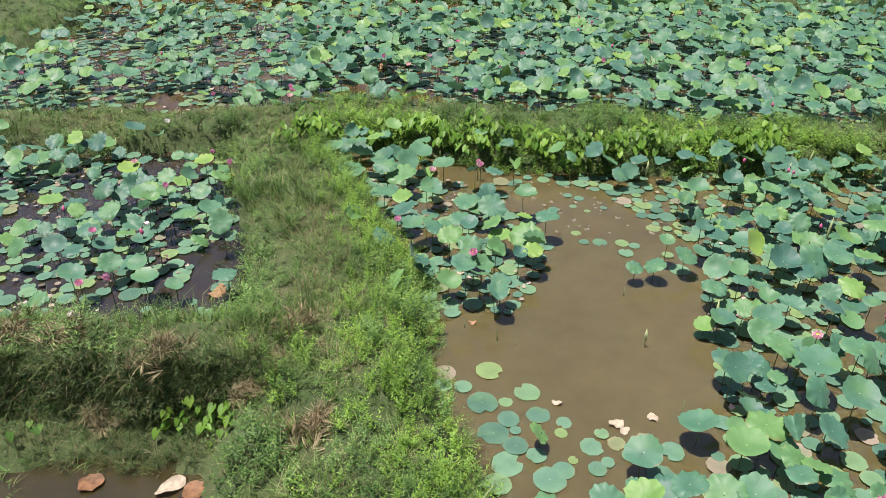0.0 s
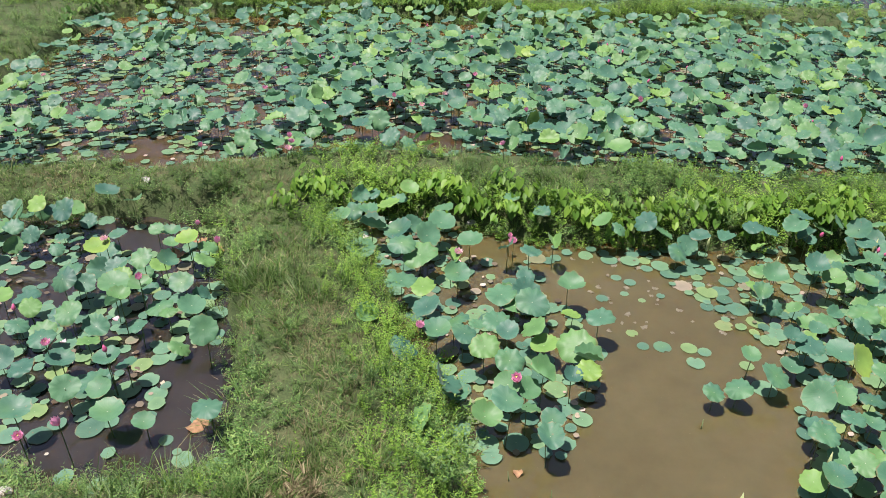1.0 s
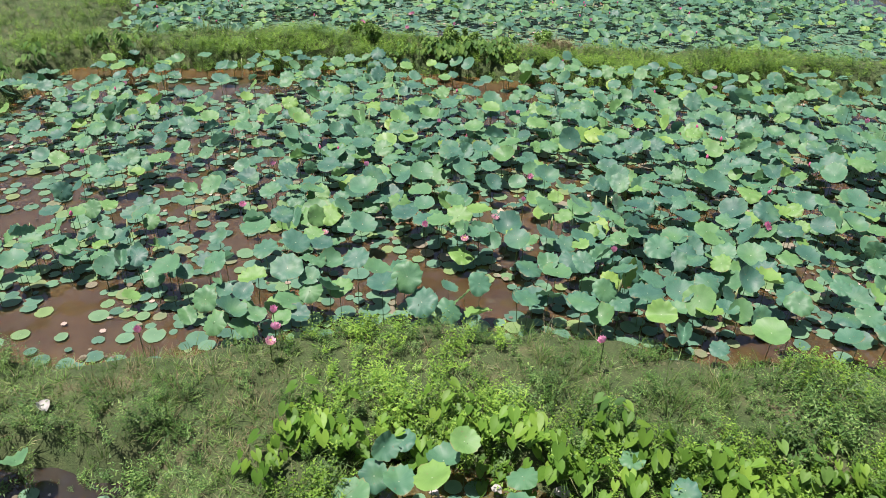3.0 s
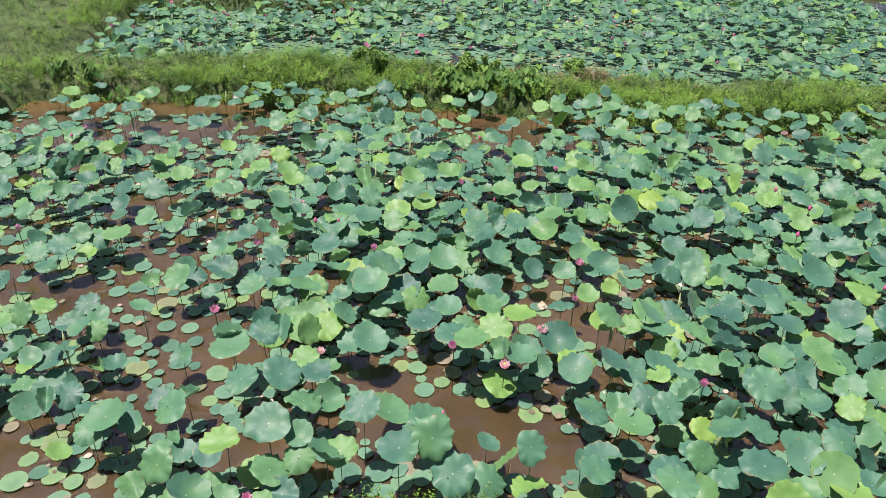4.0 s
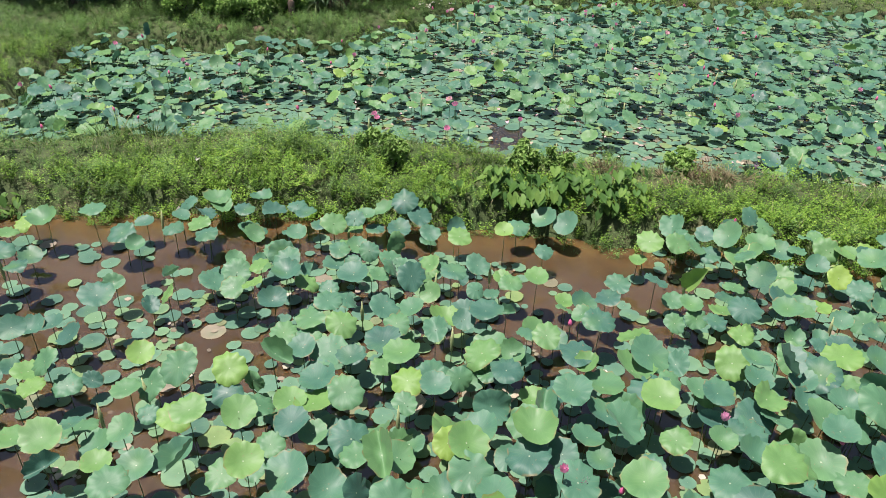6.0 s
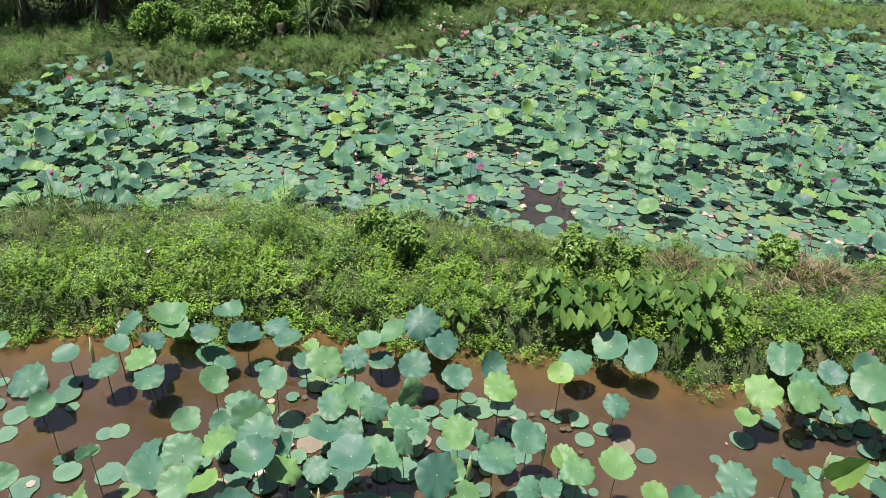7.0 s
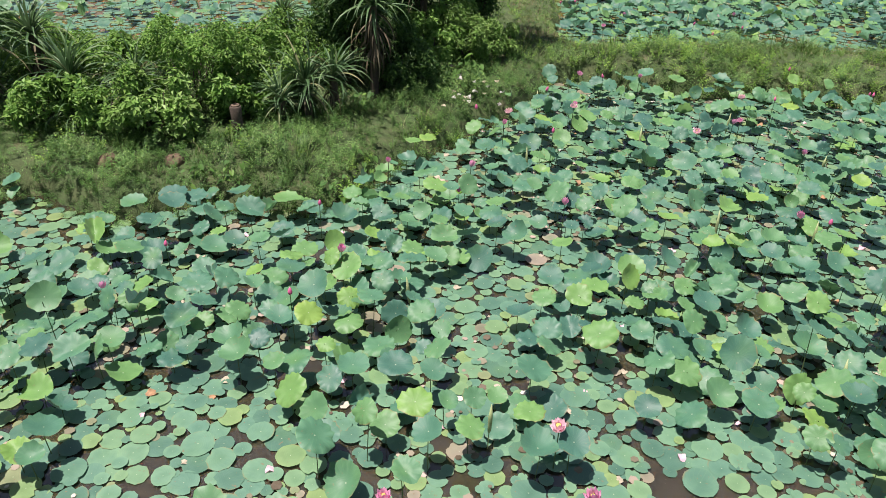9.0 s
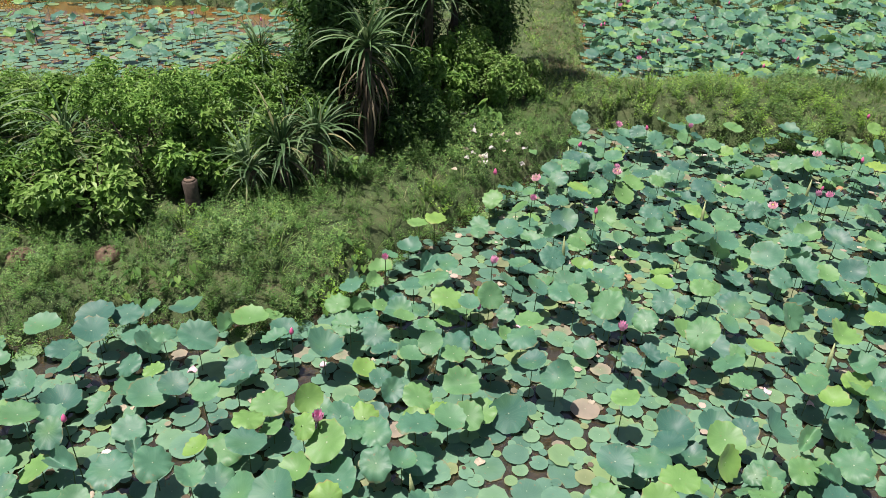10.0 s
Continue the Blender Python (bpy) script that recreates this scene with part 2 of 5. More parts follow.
STALK = (np.array([(math.cos(a) * s, math.sin(a) * s, z) for z, s in ((0, 1), (1, 0.8)) for a in (0, 2.094, 4.189)]),
         np.array([(0, 1, 4), (0, 4, 3), (1, 2, 5), (1, 5, 4), (2, 0, 3), (2, 3, 5)]), np.zeros((6, 2)))
UPRIGHT = [blade_proto(c, w, l, p, f, 30, (0.5, 0.86, 1.0), g, 0.0, q) for c, w, l, p, f, g, q in (
    (0.20, 0.07, 5, 0.3, 0, 0.045, 0.0), (0.30, 0.08, 4, 1.1, 0, 0.05, 0.9), (0.14, 0.11, 4, 2.0, 0, 0.06, 0.8), (0.38, 0.07, 6, 2.9, 0, 0.045, 0.6),
    (0.24, 0.12, 5, 3.7, 0, 0.06, 1.4), (-0.08, 0.12, 4, 4.4, 0, 0.06, 0.8), (0.48, 0.11, 5, 5.1, 0, 0.05, 0.0), (0.28, 0.13, 3, 6.3, 0, 0.055, 1.8),
    (0.16, 0.10, 5, 5.8, 0.35, 0.05, 0.5), (0.12, 0.08, 4, 0.9, 0.9, 0.05, 0.0))]
UPRIGHT_SHARE = [0.13, 0.14, 0.12, 0.12, 0.12, 0.08, 0.09, 0.09, 0.07, 0.04]
FLOATING = [blade_proto(0.0, 0.004, l, p, 0, 18, (1.0,), g, nt_) for l, p, nt_, g in ((3, 0.2, 0.3, 0.015), (4, 1.3, 0.0, 0.02), (5, 2.2, 0.2, 0.03), (3, 3.4, 0.0, 0.02), (4, 4.6, 0.4, 0.03), (2, 5.3, 0.15, 0.045))]


# ---- land and water plan ----
def line(x, knots):
    k = np.array(knots)
    return np.interp(x, k[:, 0], k[:, 1])


DIKE_1 = ([(-14, 14.2), (-4.7, 14.3), (-2.1, 14.7), (-0.7, 14.3), (0, 14.0), (1.6, 13.6), (2.6, 13.4), (7.5, 13.5), (22, 13.3)],
          [(-14, 16.2), (-7, 16.0), (-5, 16.1), (-3, 16.8), (-1, 17.0), (0.9, 16.7), (2.5, 16.3), (5, 15.9), (10, 15.6), (22, 15.3)])
DIKE_2 = ([(-14, 29.6), (-7.4, 29.9), (-4.8, 30.0), (-3.2, 29.8), (-1.5, 29.6), (0, 29.3), (2, 29.0), (6, 28.6), (22, 27.6)],
          [(-14, 32.3), (-9, 32.6), (-6, 33.0), (-4, 32.7), (-1.2, 32.3), (1.5, 31.7), (4, 31.5), (7, 31.2), (22, 30.2)])
SPUR = ([(-8, -2.4), (5.4, -2.5), (5.8, -2.8), (8.3, -3.0), (9.2, -3.1), (10.4, -3.3), (11.3, -3.6), (13.7, -4.3), (15, -4.6)],
        [(-8, 1.0), (5.3, 0.5), (6.0, 0.2), (6.8, -0.1), (8.7, -0.3), (9.6, -0.5), (10.8, -1.0), (12.5, -1.4), (13.7, -2.1), (15, -2.5)])
SHORE = [(-16, 39.3), (-13, 39.5), (-10, 39.9), (-8.7, 39.2), (-7.5, 39.7), (-5.5, 39.7), (-4.8, 40.6), (-4.1, 41.8), (-2.8, 43.2),
         (-1.7, 44.8), (-1.0, 46.5), (0, 46.5), (2, 45.9), (5, 45.5), (22, 44.6)]
X0, X1, Y0, Y1, CELL = -32.0, 26.0, -8.0, 72.0, 0.1
gx, gy = np.meshgrid(np.arange(X0, X1 + CELL / 2, CELL), np.arange(Y0, Y1 + CELL / 2, CELL))
wob = 0.10 * np.sin(gx * 2.1 + gy * 1.3) + 0.08 * np.sin(gx * 4.7 - gy * 3.9) + 0.05 * np.sin(gx * 9.1 + 1.7 * gy)
wx, wy = gx + wob, gy + 0.8 * wob
land = (wy > line(wx, DIKE_1[0])) & (wy < line(wx, DIKE_1[1])) 
land |= (wy > line(wx, DIKE_2[0])) & (wy < line(wx, DIKE_2[1]))
land |= (wx > line(wy, SPUR[0])) & (wx < line(wy, SPUR[1])) & (gy < 15)
land |= (wx < -1.5) & (wy > line(wx, [(-9, 5.25), (-4.8, 5.34), (-3.7, 5.58), (-2.9, 5.54), (-2.5, 5.25)])) & (wy < 7.9)
land |= (wx < -12.5) & (gy > 15.5) & (gy < 40)
land |= (gx < -16) & (gy < 16)
east = (wx > line(wy, [(46, -0.9), (48.9, -0.4), (54, 0.3), (60, 0.2)])) & (wy > line(wx, [(-1, 48.9), (0.3, 48.8), (3, 49.0), (22, 49.0)])) & (wy < line(wx, [(0, 56.6), (2, 57.0), (6, 58.2), (12, 58.6), (22, 59)]))
west = (wx < -7.2) & (wy > 47.6) & (wy < 55.6)
land |= (wy > line(wx, SHORE)) & ~east & ~west
land |= (gx > 18.8) | (gx < -27) | (gy < 3.0)


def blur(a, sigma):
    def kernel(n):
        d = np.arange(n)
        k = np.exp(-0.5 * ((d[:, None] - d[None]) * CELL / sigma) ** 2)
        return k / k.sum(1, keepdims=True)
    return kernel(a.shape[0]) @ a @ kernel(a.shape[1]).T


soft = blur(land.astype(float), 0.22)
wide = blur(land.astype(float), 0.75)
rough_ = blur(rng.normal(0, 1, land.shape), 0.18)
rough_ /= rough_.std()
lumps = blur(rng.normal(0, 1, land.shape), 0.6)
lumps /= lumps.std()
s_ = np.clip((soft - 0.08) / 0.84, 0, 1)
HEIGHT = -0.42 + 0.80 * s_ * s_ * (3 - 2 * s_) + np.clip(wide - 0.55, 0, 1) * 0.35 + (0.03 * rough_ + 0.05 * lumps) * soft


def brink(x):
    """The upright bank over the ditch runs along this line."""
    return 6.20 + 0.07 * np.sin(2.3 * x) + 0.04 * np.sin(6.1 * x + 1)


ditch_side = np.clip((-2.15 - gx) / 0.35, 0, 1) * np.clip((7.6 - gy) / 0.5, 0, 1)
brim = np.maximum(HEIGHT, 0.82)
foot = np.minimum(HEIGHT, 0.10)
HEIGHT = HEIGHT + ditch_side * (foot + (brim - foot) * np.clip((gy - brink(gx)) / 0.2, 0, 1) - HEIGHT)


def sample(field, x, y):
    i = np.clip(((y - Y0) / CELL).astype(int), 0, field.shape[0] - 1)
    j = np.clip(((x - X0) / CELL).astype(int), 0, field.shape[1] - 1)
    return field[i, j]


def ground():
    far = [60, 130, 300, 800, 2500]
    xs = np.concatenate([[X0 - f for f in far[::-1]], np.arange(X0, X1 + 0.01, 0.3), [X1 + f for f in far]])
    ys = np.concatenate([[Y0 - f for f in far[::-1]], np.arange(Y0, 5.9, 0.3), np.arange(5.9, 6.75, 0.06), np.arange(6.9, Y1 + 0.01, 0.3), [Y1 + f for f in far]])
    ax, ay = np.meshgrid(xs, ys)
    az = sample(HEIGHT, ax, ay)
    az[:5], az[-5:], az[:, :5], az[:, -5:] = 0.4, 0.4, 0.4, 0.4
    n, m = ax.shape
    q = (np.arange(n - 1)[:, None] * m + np.arange(m - 1)[None]).ravel()
    t = np.concatenate([np.stack([q, q + 1, q + m + 1], -1), np.stack([q, q + m + 1, q + m], -1)])
    ob = new("ground", mesh("ground", np.stack([ax, ay, az], -1).reshape(-1, 3), t, M_SOIL, smooth=True))
    tagged(ob, "brown earth dikes and pond beds", "ground", kind="structure")


def water(name, corners, mat, label, fine=False):
    me = bpy.data.meshes.new(name)
    if fine:
        # a grid that carries how shallow the water is, next to its banks
        xs, ys = np.arange(-19, 18.6, 0.25), np.arange(14.6, 30.7, 0.25)
        ax, ay = np.meshgrid(xs, ys)
        m = len(xs)
        q = (np.arange(len(ys) - 1)[:, None] * m + np.arange(m - 1)[None]).ravel()
        me.from_pydata(np.column_stack([ax.ravel(), ay.ravel(), 0 * ax.ravel()]).tolist(), [], np.stack([q, q + 1, q + m + 1, q + m], -1).tolist())
        me.attributes.new("shallow", "FLOAT", "POINT").data.foreach_set("value", np.clip(sample(wide, ax.ravel(), ay.ravel()) * 2.0 - 0.28, 0, 1).astype(np.float32))
    else:
        me.from_pydata([(x, y, 0) for x, y in corners], [], [tuple(range(len(corners)))])
    me.materials.append(mat)
    tagged(new(name, me), label, "pond water", kind="structure")


ground()
water("water", [(-1.2, -8), (26, -8), (26, 14.4), (-3.4, 15.2), (-1.6, 8), (-1.2, 5)], M_WATER_OLIVE, "still olive-brown muddy pond water")
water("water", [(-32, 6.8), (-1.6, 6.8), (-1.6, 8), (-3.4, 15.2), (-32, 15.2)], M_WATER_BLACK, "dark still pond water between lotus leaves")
water("water", [(-32, -8), (-1.2, -8), (-1.2, 5), (-1.6, 6.8), (-32, 6.8)], M_WATER_DITCH, "narrow muddy brown ditch water")
water("water", [(-32, 15.2), (-3.4, 15.2), (26, 14.4), (26, 29.0), (-32, 31.2)], M_WATER_RED, "reddish-brown muddy pond water", True)
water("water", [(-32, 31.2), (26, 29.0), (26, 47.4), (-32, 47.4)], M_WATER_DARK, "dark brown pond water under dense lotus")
water("water", [(-32, 47.4), (26, 47.4), (26, 72), (-32, 72)], M_WATER_ORANGE, "orange-brown muddy pond water")


# ---- lotus ----
# leaves that stand apart: x, y, radius, height
UP = []
UP += [(-2.20, 13.69, 0.23, 0.50), (-1.70, 13.90, 0.20, 0.50), (-1.58, 13.26, 0.25, 0.50), (-1.12, 13.16, 0.25, 0.50), (-0.91, 13.38, 0.18, 0.50), (-0.40, 13.44, 0.26, 0.50), (-1.71, 12.60, 0.24, 0.50), (-0.64, 13.00, 0.25, 0.50), (-0.35, 13.90, 0.18, 0.60), (0.09, 12.83, 0.22, 0.50), (-0.74, 12.37, 0.29, 0.50), (0.71, 12.64, 0.17, 0.50), (1.08, 12.52, 0.19, 0.50), (1.48, 12.73, 0.19, 0.50), (0.88, 14.07, 0.15, 0.70), (1.39, 13.73, 0.16, 0.60), (-1.01, 11.62, 0.25, 0.50), (-0.68, 11.47, 0.21, 0.50), (-0.15, 11.86, 0.21, 0.50), (0.91, 11.76, 0.15, 0.50), (-1.46, 10.78, 0.18, 0.50), (-0.23, 10.64, 0.23, 0.50), (0.39, 10.61, 0.21, 0.50), (0.50, 11.27, 0.25, 0.50)]
UP += [(0.94, 11.07, 0.25, 0.50), (0.90, 10.48, 0.21, 0.50), (-0.46, 10.40, 0.21, 0.50), (-0.08, 10.32, 0.19, 0.50), (-0.90, 10.03, 0.21, 0.50), (0.19, 10.05, 0.21, 0.50), (0.50, 9.75, 0.20, 0.50), (0.89, 9.46, 0.24, 0.50), (1.43, 10.06, 0.27, 0.50), (1.54, 9.80, 0.20, 0.50), (1.28, 9.46, 0.13, 0.50), (0.44, 9.29, 0.19, 0.50), (-0.38, 9.33, 0.26, 0.50), (-0.65, 8.72, 0.19, 0.50), (0.14, 8.93, 0.20, 0.30), (0.64, 8.88, 0.18, 0.50), (0.92, 8.69, 0.16, 0.50), (0.86, 8.41, 0.18, 0.50), (-0.21, 9.35, 0.18, 0.30), (1.19, 5.87, 0.15, 0.25), (2.29, 5.43, 0.22, 0.40), (3.06, 5.92, 0.23, 0.35), (3.99, 7.94, 0.19, 0.40), (4.57, 7.85, 0.23, 0.45)]
UP += [(4.32, 8.04, 0.16, 0.50), (3.73, 6.92, 0.22, 0.50), (4.23, 6.99, 0.17, 0.30), (3.84, 6.38, 0.20, 0.30), (3.75, 5.76, 0.23, 0.50), (3.52, 5.93, 0.13, 0.30), (3.41, 5.45, 0.24, 0.50), (4.04, 5.66, 0.19, 0.50), (4.74, 6.71, 0.28, 0.60), (4.55, 6.22, 0.22, 0.60), (5.25, 7.21, 0.16, 0.50), (3.11, 9.39, 0.15, 0.30), (3.43, 9.43, 0.18, 0.35), (3.72, 9.90, 0.14, 0.50), (3.97, 9.60, 0.20, 0.40), (4.28, 9.10, 0.21, 0.50), (4.11, 8.65, 0.19, 0.40), (4.53, 8.73, 0.14, 0.50), (5.28, 9.12, 0.26, 0.60), (5.75, 9.12, 0.28, 0.60), (5.99, 9.74, 0.18, 0.60), (5.03, 9.68, 0.22, 0.60), (4.68, 6.99, 0.18, 0.40), (3.85, 5.51, 0.19, 0.40)]
UP += [(4.53, 5.76, 0.22, 0.40), (4.99, 6.18, 0.23, 0.60), (5.40, 6.98, 0.25, 0.60)]
UP += [(-6.74, 29.53, 0.17, 0.50), (-6.33, 29.15, 0.16, 0.50), (-6.70, 29.10, 0.13, 0.50), (-6.25, 29.63, 0.21, 0.50), (-6.12, 29.42, 0.17, 0.50), (-5.74, 29.36, 0.15, 0.50), (-5.54, 29.74, 0.16, 0.50), (-5.24, 29.30, 0.18, 0.50), (-4.90, 29.55, 0.14, 0.50), (-4.71, 29.28, 0.15, 0.50), (-5.70, 29.38, 0.18, 0.15), (-5.48, 29.16, 0.12, 0.20), (-4.97, 29.01, 0.10, 0.30), (-4.50, 29.56, 0.10, 0.15), (-4.43, 28.90, 0.14, 0.50), (-6.34, 28.86, 0.17, 0.50), (-6.71, 28.72, 0.15, 0.50), (-6.15, 28.57, 0.17, 0.50), (-3.72, 29.27, 0.13, 0.50), (-3.41, 29.40, 0.17, 0.50), (-3.10, 29.42, 0.20, 0.70), (-2.84, 29.26, 0.19, 0.50), (-3.57, 29.16, 0.15, 0.30), (-3.90, 28.83, 0.16, 0.50)]
UP += [(-3.16, 28.84, 0.17, 0.50), (-2.70, 29.06, 0.13, 0.15), (-0.78, 29.28, 0.19, 0.50), (-0.45, 29.10, 0.19, 0.50), (-1.24, 29.01, 0.17, 0.50), (1.29, 29.12, 0.20, 0.50)]
# floating leaves that lie apart
PADS_AT = []
PADS_AT += [(0.09, 7.18, 0.16, 0.00), (0.69, 7.24, 0.18, 0.00), (0.06, 6.94, 0.13, 0.00), (0.33, 6.92, 0.12, 0.00), (0.57, 6.62, 0.20, 0.00), (0.87, 6.64, 0.09, 0.00), (1.16, 6.82, 0.17, 0.00), (0.88, 6.33, 0.14, 0.00), (1.26, 6.41, 0.15, 0.00), (0.68, 6.10, 0.19, 0.00), (0.95, 6.14, 0.07, 0.00), (0.93, 5.89, 0.15, 0.00), (1.56, 6.28, 0.10, 0.00), (1.50, 6.10, 0.08, 0.00), (1.16, 5.74, 0.12, 0.00), (0.81, 5.61, 0.19, 0.00), (1.45, 5.52, 0.13, 0.00), (1.83, 5.88, 0.14, 0.00), (1.99, 6.09, 0.09, 0.00), (2.14, 5.94, 0.11, 0.00), (2.26, 5.74, 0.10, 0.00), (2.77, 5.81, 0.15, 0.00), (1.98, 5.64, 0.08, 0.00), (1.84, 5.54, 0.11, 0.00)]
PADS_AT += [(1.58, 5.67, 0.06, 0.00), (1.27, 5.38, 0.19, 0.00), (2.54, 5.45, 0.16, 0.00), (0.68, 5.32, 0.16, 0.00), (-0.27, 12.36, 0.22, 0.00), (0.11, 9.77, 0.08, 0.00), (1.33, 9.37, 0.11, 0.00), (-0.13, 8.45, 0.16, 0.00), (3.98, 9.79, 0.17, 0.00), (3.21, 10.31, 0.13, 0.00), (3.21, 10.64, 0.12, 0.00), (2.83, 10.67, 0.13, 0.00), (3.41, 10.55, 0.10, 0.00), (2.55, 10.68, 0.09, 0.00), (2.46, 10.99, 0.09, 0.00), (3.91, 11.19, 0.14, 0.00), (2.53, 12.48, 0.09, 0.00), (2.73, 12.34, 0.10, 0.00), (2.57, 12.02, 0.07, 0.00), (2.81, 11.84, 0.06, 0.00), (2.18, 11.88, 0.10, 0.00), (3.14, 11.96, 0.07, 0.00), (3.91, 10.25, 0.10, 0.00), (4.81, 10.12, 0.09, 0.00)]
PADS_AT += [(4.48, 8.88, 0.09, 0.00)]
PADS_AT += [(-1.04, 33.72, 0.15, 0.00), (-0.91, 33.27, 0.16, 0.00), (-1.47, 33.06, 0.20, 0.00), (-1.05, 32.92, 0.24, 0.00), (-0.63, 33.19, 0.09, 0.00), (-1.80, 33.47, 0.16, 0.00), (-1.58, 33.42, 0.10, 0.00), (-1.89, 33.14, 0.09, 0.00), (-1.75, 33.11, 0.09, 0.00), (-0.31, 33.26, 0.18, 0.00), (-0.48, 32.71, 0.15, 0.00), (-0.60, 34.60, 0.14, 0.00), (-2.04, 33.56, 0.13, 0.00), (-2.09, 34.16, 0.15, 0.00), (-0.40, 33.55, 0.19, 0.00)]
# open water outlines
OPEN = [
    [(-0.24, 8.3), (0.2, 8.5), (1.1, 8.5), (1.75, 9.7), (2.0, 10.5), (1.7, 11.2), (1.4, 12.0), (1.2, 12.9), (2.0, 13.1), (3.0, 12.8), (3.5, 12.1),
     (4.0, 11.3), (4.4, 10.4), (4.3, 9.6), (4.05, 8.8), (3.75, 7.91), (3.76, 7.00), (3.61, 6.54), (3.11, 5.53), (3.05, 5.0), (0.34, 5.0), (-0.05, 6.76), (-0.21, 7.63)],
    [(-2.5, 19.0), (-1.9, 19.1), (-0.8, 18.8), (0.2, 18.2), (0.2, 17.7), (-0.8, 17.6), (-1.8, 18.0), (-2.4, 18.4)],
    [(-1.35, 34.7), (-0.7, 34.2), (-0.55, 33.5), (-0.3, 32.6), (-2.0, 32.7), (-1.4, 33.8)],
    [(-13, 30.2), (-13, 28.9), (-9, 29.0), (-7.2, 29.0), (-6.8, 28.3), (-5.2, 28.8), (-4.6, 29.4), (-3.2, 28.6), (-2.3, 28.9), (-1.2, 28.5), (0.5, 28.2), (1.2, 28.9), (-2, 30.2)],
    [(-20, 3), (-2.0, 3), (-2.0, 5.9), (-20, 5.9)],
    [(-0.3, 13.2), (1.2, 13.0), (1.6, 13.6), (0.4, 14.0), (-0.2, 13.8)],
]
# small thin places: x, y, half widths
THIN = [(-5.4, 18.7, 0.8, 0.45), (-3.9, 17.9, 0.7, 0.35), (-3.2, 21.8, 0.6, 0.3), (-5.2, 23.0, 0.8, 0.4), (2.6, 22.3, 0.6, 0.3), (-10.9, 24.7, 0.9, 0.7), (-6.9, 18.1, 0.7, 0.5), (-9.3, 20.2, 0.9, 0.5), (-4.5, 19.9, 0.8, 0.35), (-7.4, 24.1, 0.6, 0.6), (-7.4, 21.1, 0.6, 0.6),
        (0.4, 20.7, 0.5, 0.3), (-9.8, 28.0, 3.2, 0.8), (-6.3, 28.1, 1.0, 0.45), (-0.5, 27.9, 1.6, 0.45), (-8.6, 26.6, 0.8, 0.4), (-6.3, 22.4, 0.7, 0.4), (-3.4, 9.6, 0.6, 1.2), (-4.6, 8.7, 0.9, 0.5), (-5.6, 13.6, 1.0, 0.35), (4.3, 16.8, 1.4, 0.35), (3.6, 15.9, 1.0, 0.3)]


def inside(x, y, ring):
    hit = np.zeros(x.shape, bool)
    for (ax, ay), (bx, by) in zip(ring, ring[1:] + ring[:1]):
        cross = (ay > y) != (by > y)
        hit ^= cross & (x < (bx - ax) * (y - ay) / ((by - ay) or 1e-9) + ax)
    return hit


def openness(x, y):
    o = np.zeros_like(x)
    for ring in OPEN:
        o[inside(x, y, ring)] = 1
    for cx, cy, a, b in THIN:
        o = np.maximum(o, 0.85 * np.clip(1.7 - ((x - cx) / a) ** 2 - ((y - cy) / b) ** 2, 0, 1))
    return o


patchy = blur(rng.normal(0, 1, land.shape), 0.55)
patchy /= patchy.std()


def place_leaves(count, r_lo, r_hi, spacing, keep, bounds, first):
    """Dart throwing with a spacing that follows the radius, round the leaves already there."""
    x0, x1, y0, y1 = bounds
    xs, ys, rs, us = rng.uniform(x0, x1, count), rng.uniform(y0, y1, count), r_lo + (r_hi - r_lo) * rng.beta(2.0, 1.8, count), rng.uniform(0, 1, count)
    ok = (sample(soft, xs, ys) < 0.30) & (us < keep(xs, ys))
    cells, out = {}, []
    for x, y, r, _ in first:
        cells.setdefault((int(x / 0.5), int(y / 0.5)), []).append((x, y, r))
    for x, y, r in zip(xs[ok], ys[ok], rs[ok]):
        i, j = int(x / 0.5), int(y / 0.5)
        if all((x - q[0]) ** 2 + (y - q[1]) ** 2 > (spacing * (r + q[2])) ** 2
               for a in (-1, 0, 1) for b in (-1, 0, 1) for q in cells.get((i + a, j + b), ())):
            cells.setdefault((i, j), []).append((x, y, r))
            out.append((x, y, r))
    return np.array(out)


def seen(x, y):
    """The stretch of the plan that the flight looks over."""
    return np.where((x < -6.2 - 0.48 * (y - 4)) | (x > np.minimum(6.0 + 0.48 * (y - 4), 19.5 - 0.09 * y)), 0.0, 1.0)


def keep_upright(x, y):
    p = np.clip(sample(patchy, x, y), -1, 1)
    red = (y > 15) & (y < 31)
    k = 1.0 - np.where(red & (x > -4.5), 0.75, 1.1) * np.clip(-sample(patchy, x, y) - 0.7, 0, 1)
    k = k * (1 - openness(x, y))
    k = np.where((y > 31) & (y < 47) & (x > -9), k * (np.where(y < 35, 0.30, np.where(y < 40.5, 0.62, 0.45)) + 0.26 * p), k)
    k = np.where(red & (x < -4.5), k * (0.27 + 0.22 * p), k)
    k = np.where(red & (x >= -4.5), k * np.where(y > 26, 0.34, 0.46), k)
    k = np.where((y < 9.6) & (x > 3) & (x < 5.8), k * 0.2, k)
    k = np.where((y >= 9.6) & (y < 13.2) & (x > 2.5) & (x < 5.4), k * 0.12, k)
    k = np.where((y < 14.2) & (y > 8.4) & (x > -2.4) & (x < 2.3), k * 0.06, k)
    k = np.where((y < 15) & (x < -2.5), k * np.where(y < 10.2, 0.09 + 0.06 * p, 0.24 + 0.14 * p), k)
    k = np.where((y > 47) & (x < -6), k * np.where(y > 53, 0.03, 0.08), k)
    return k * seen(x, y)


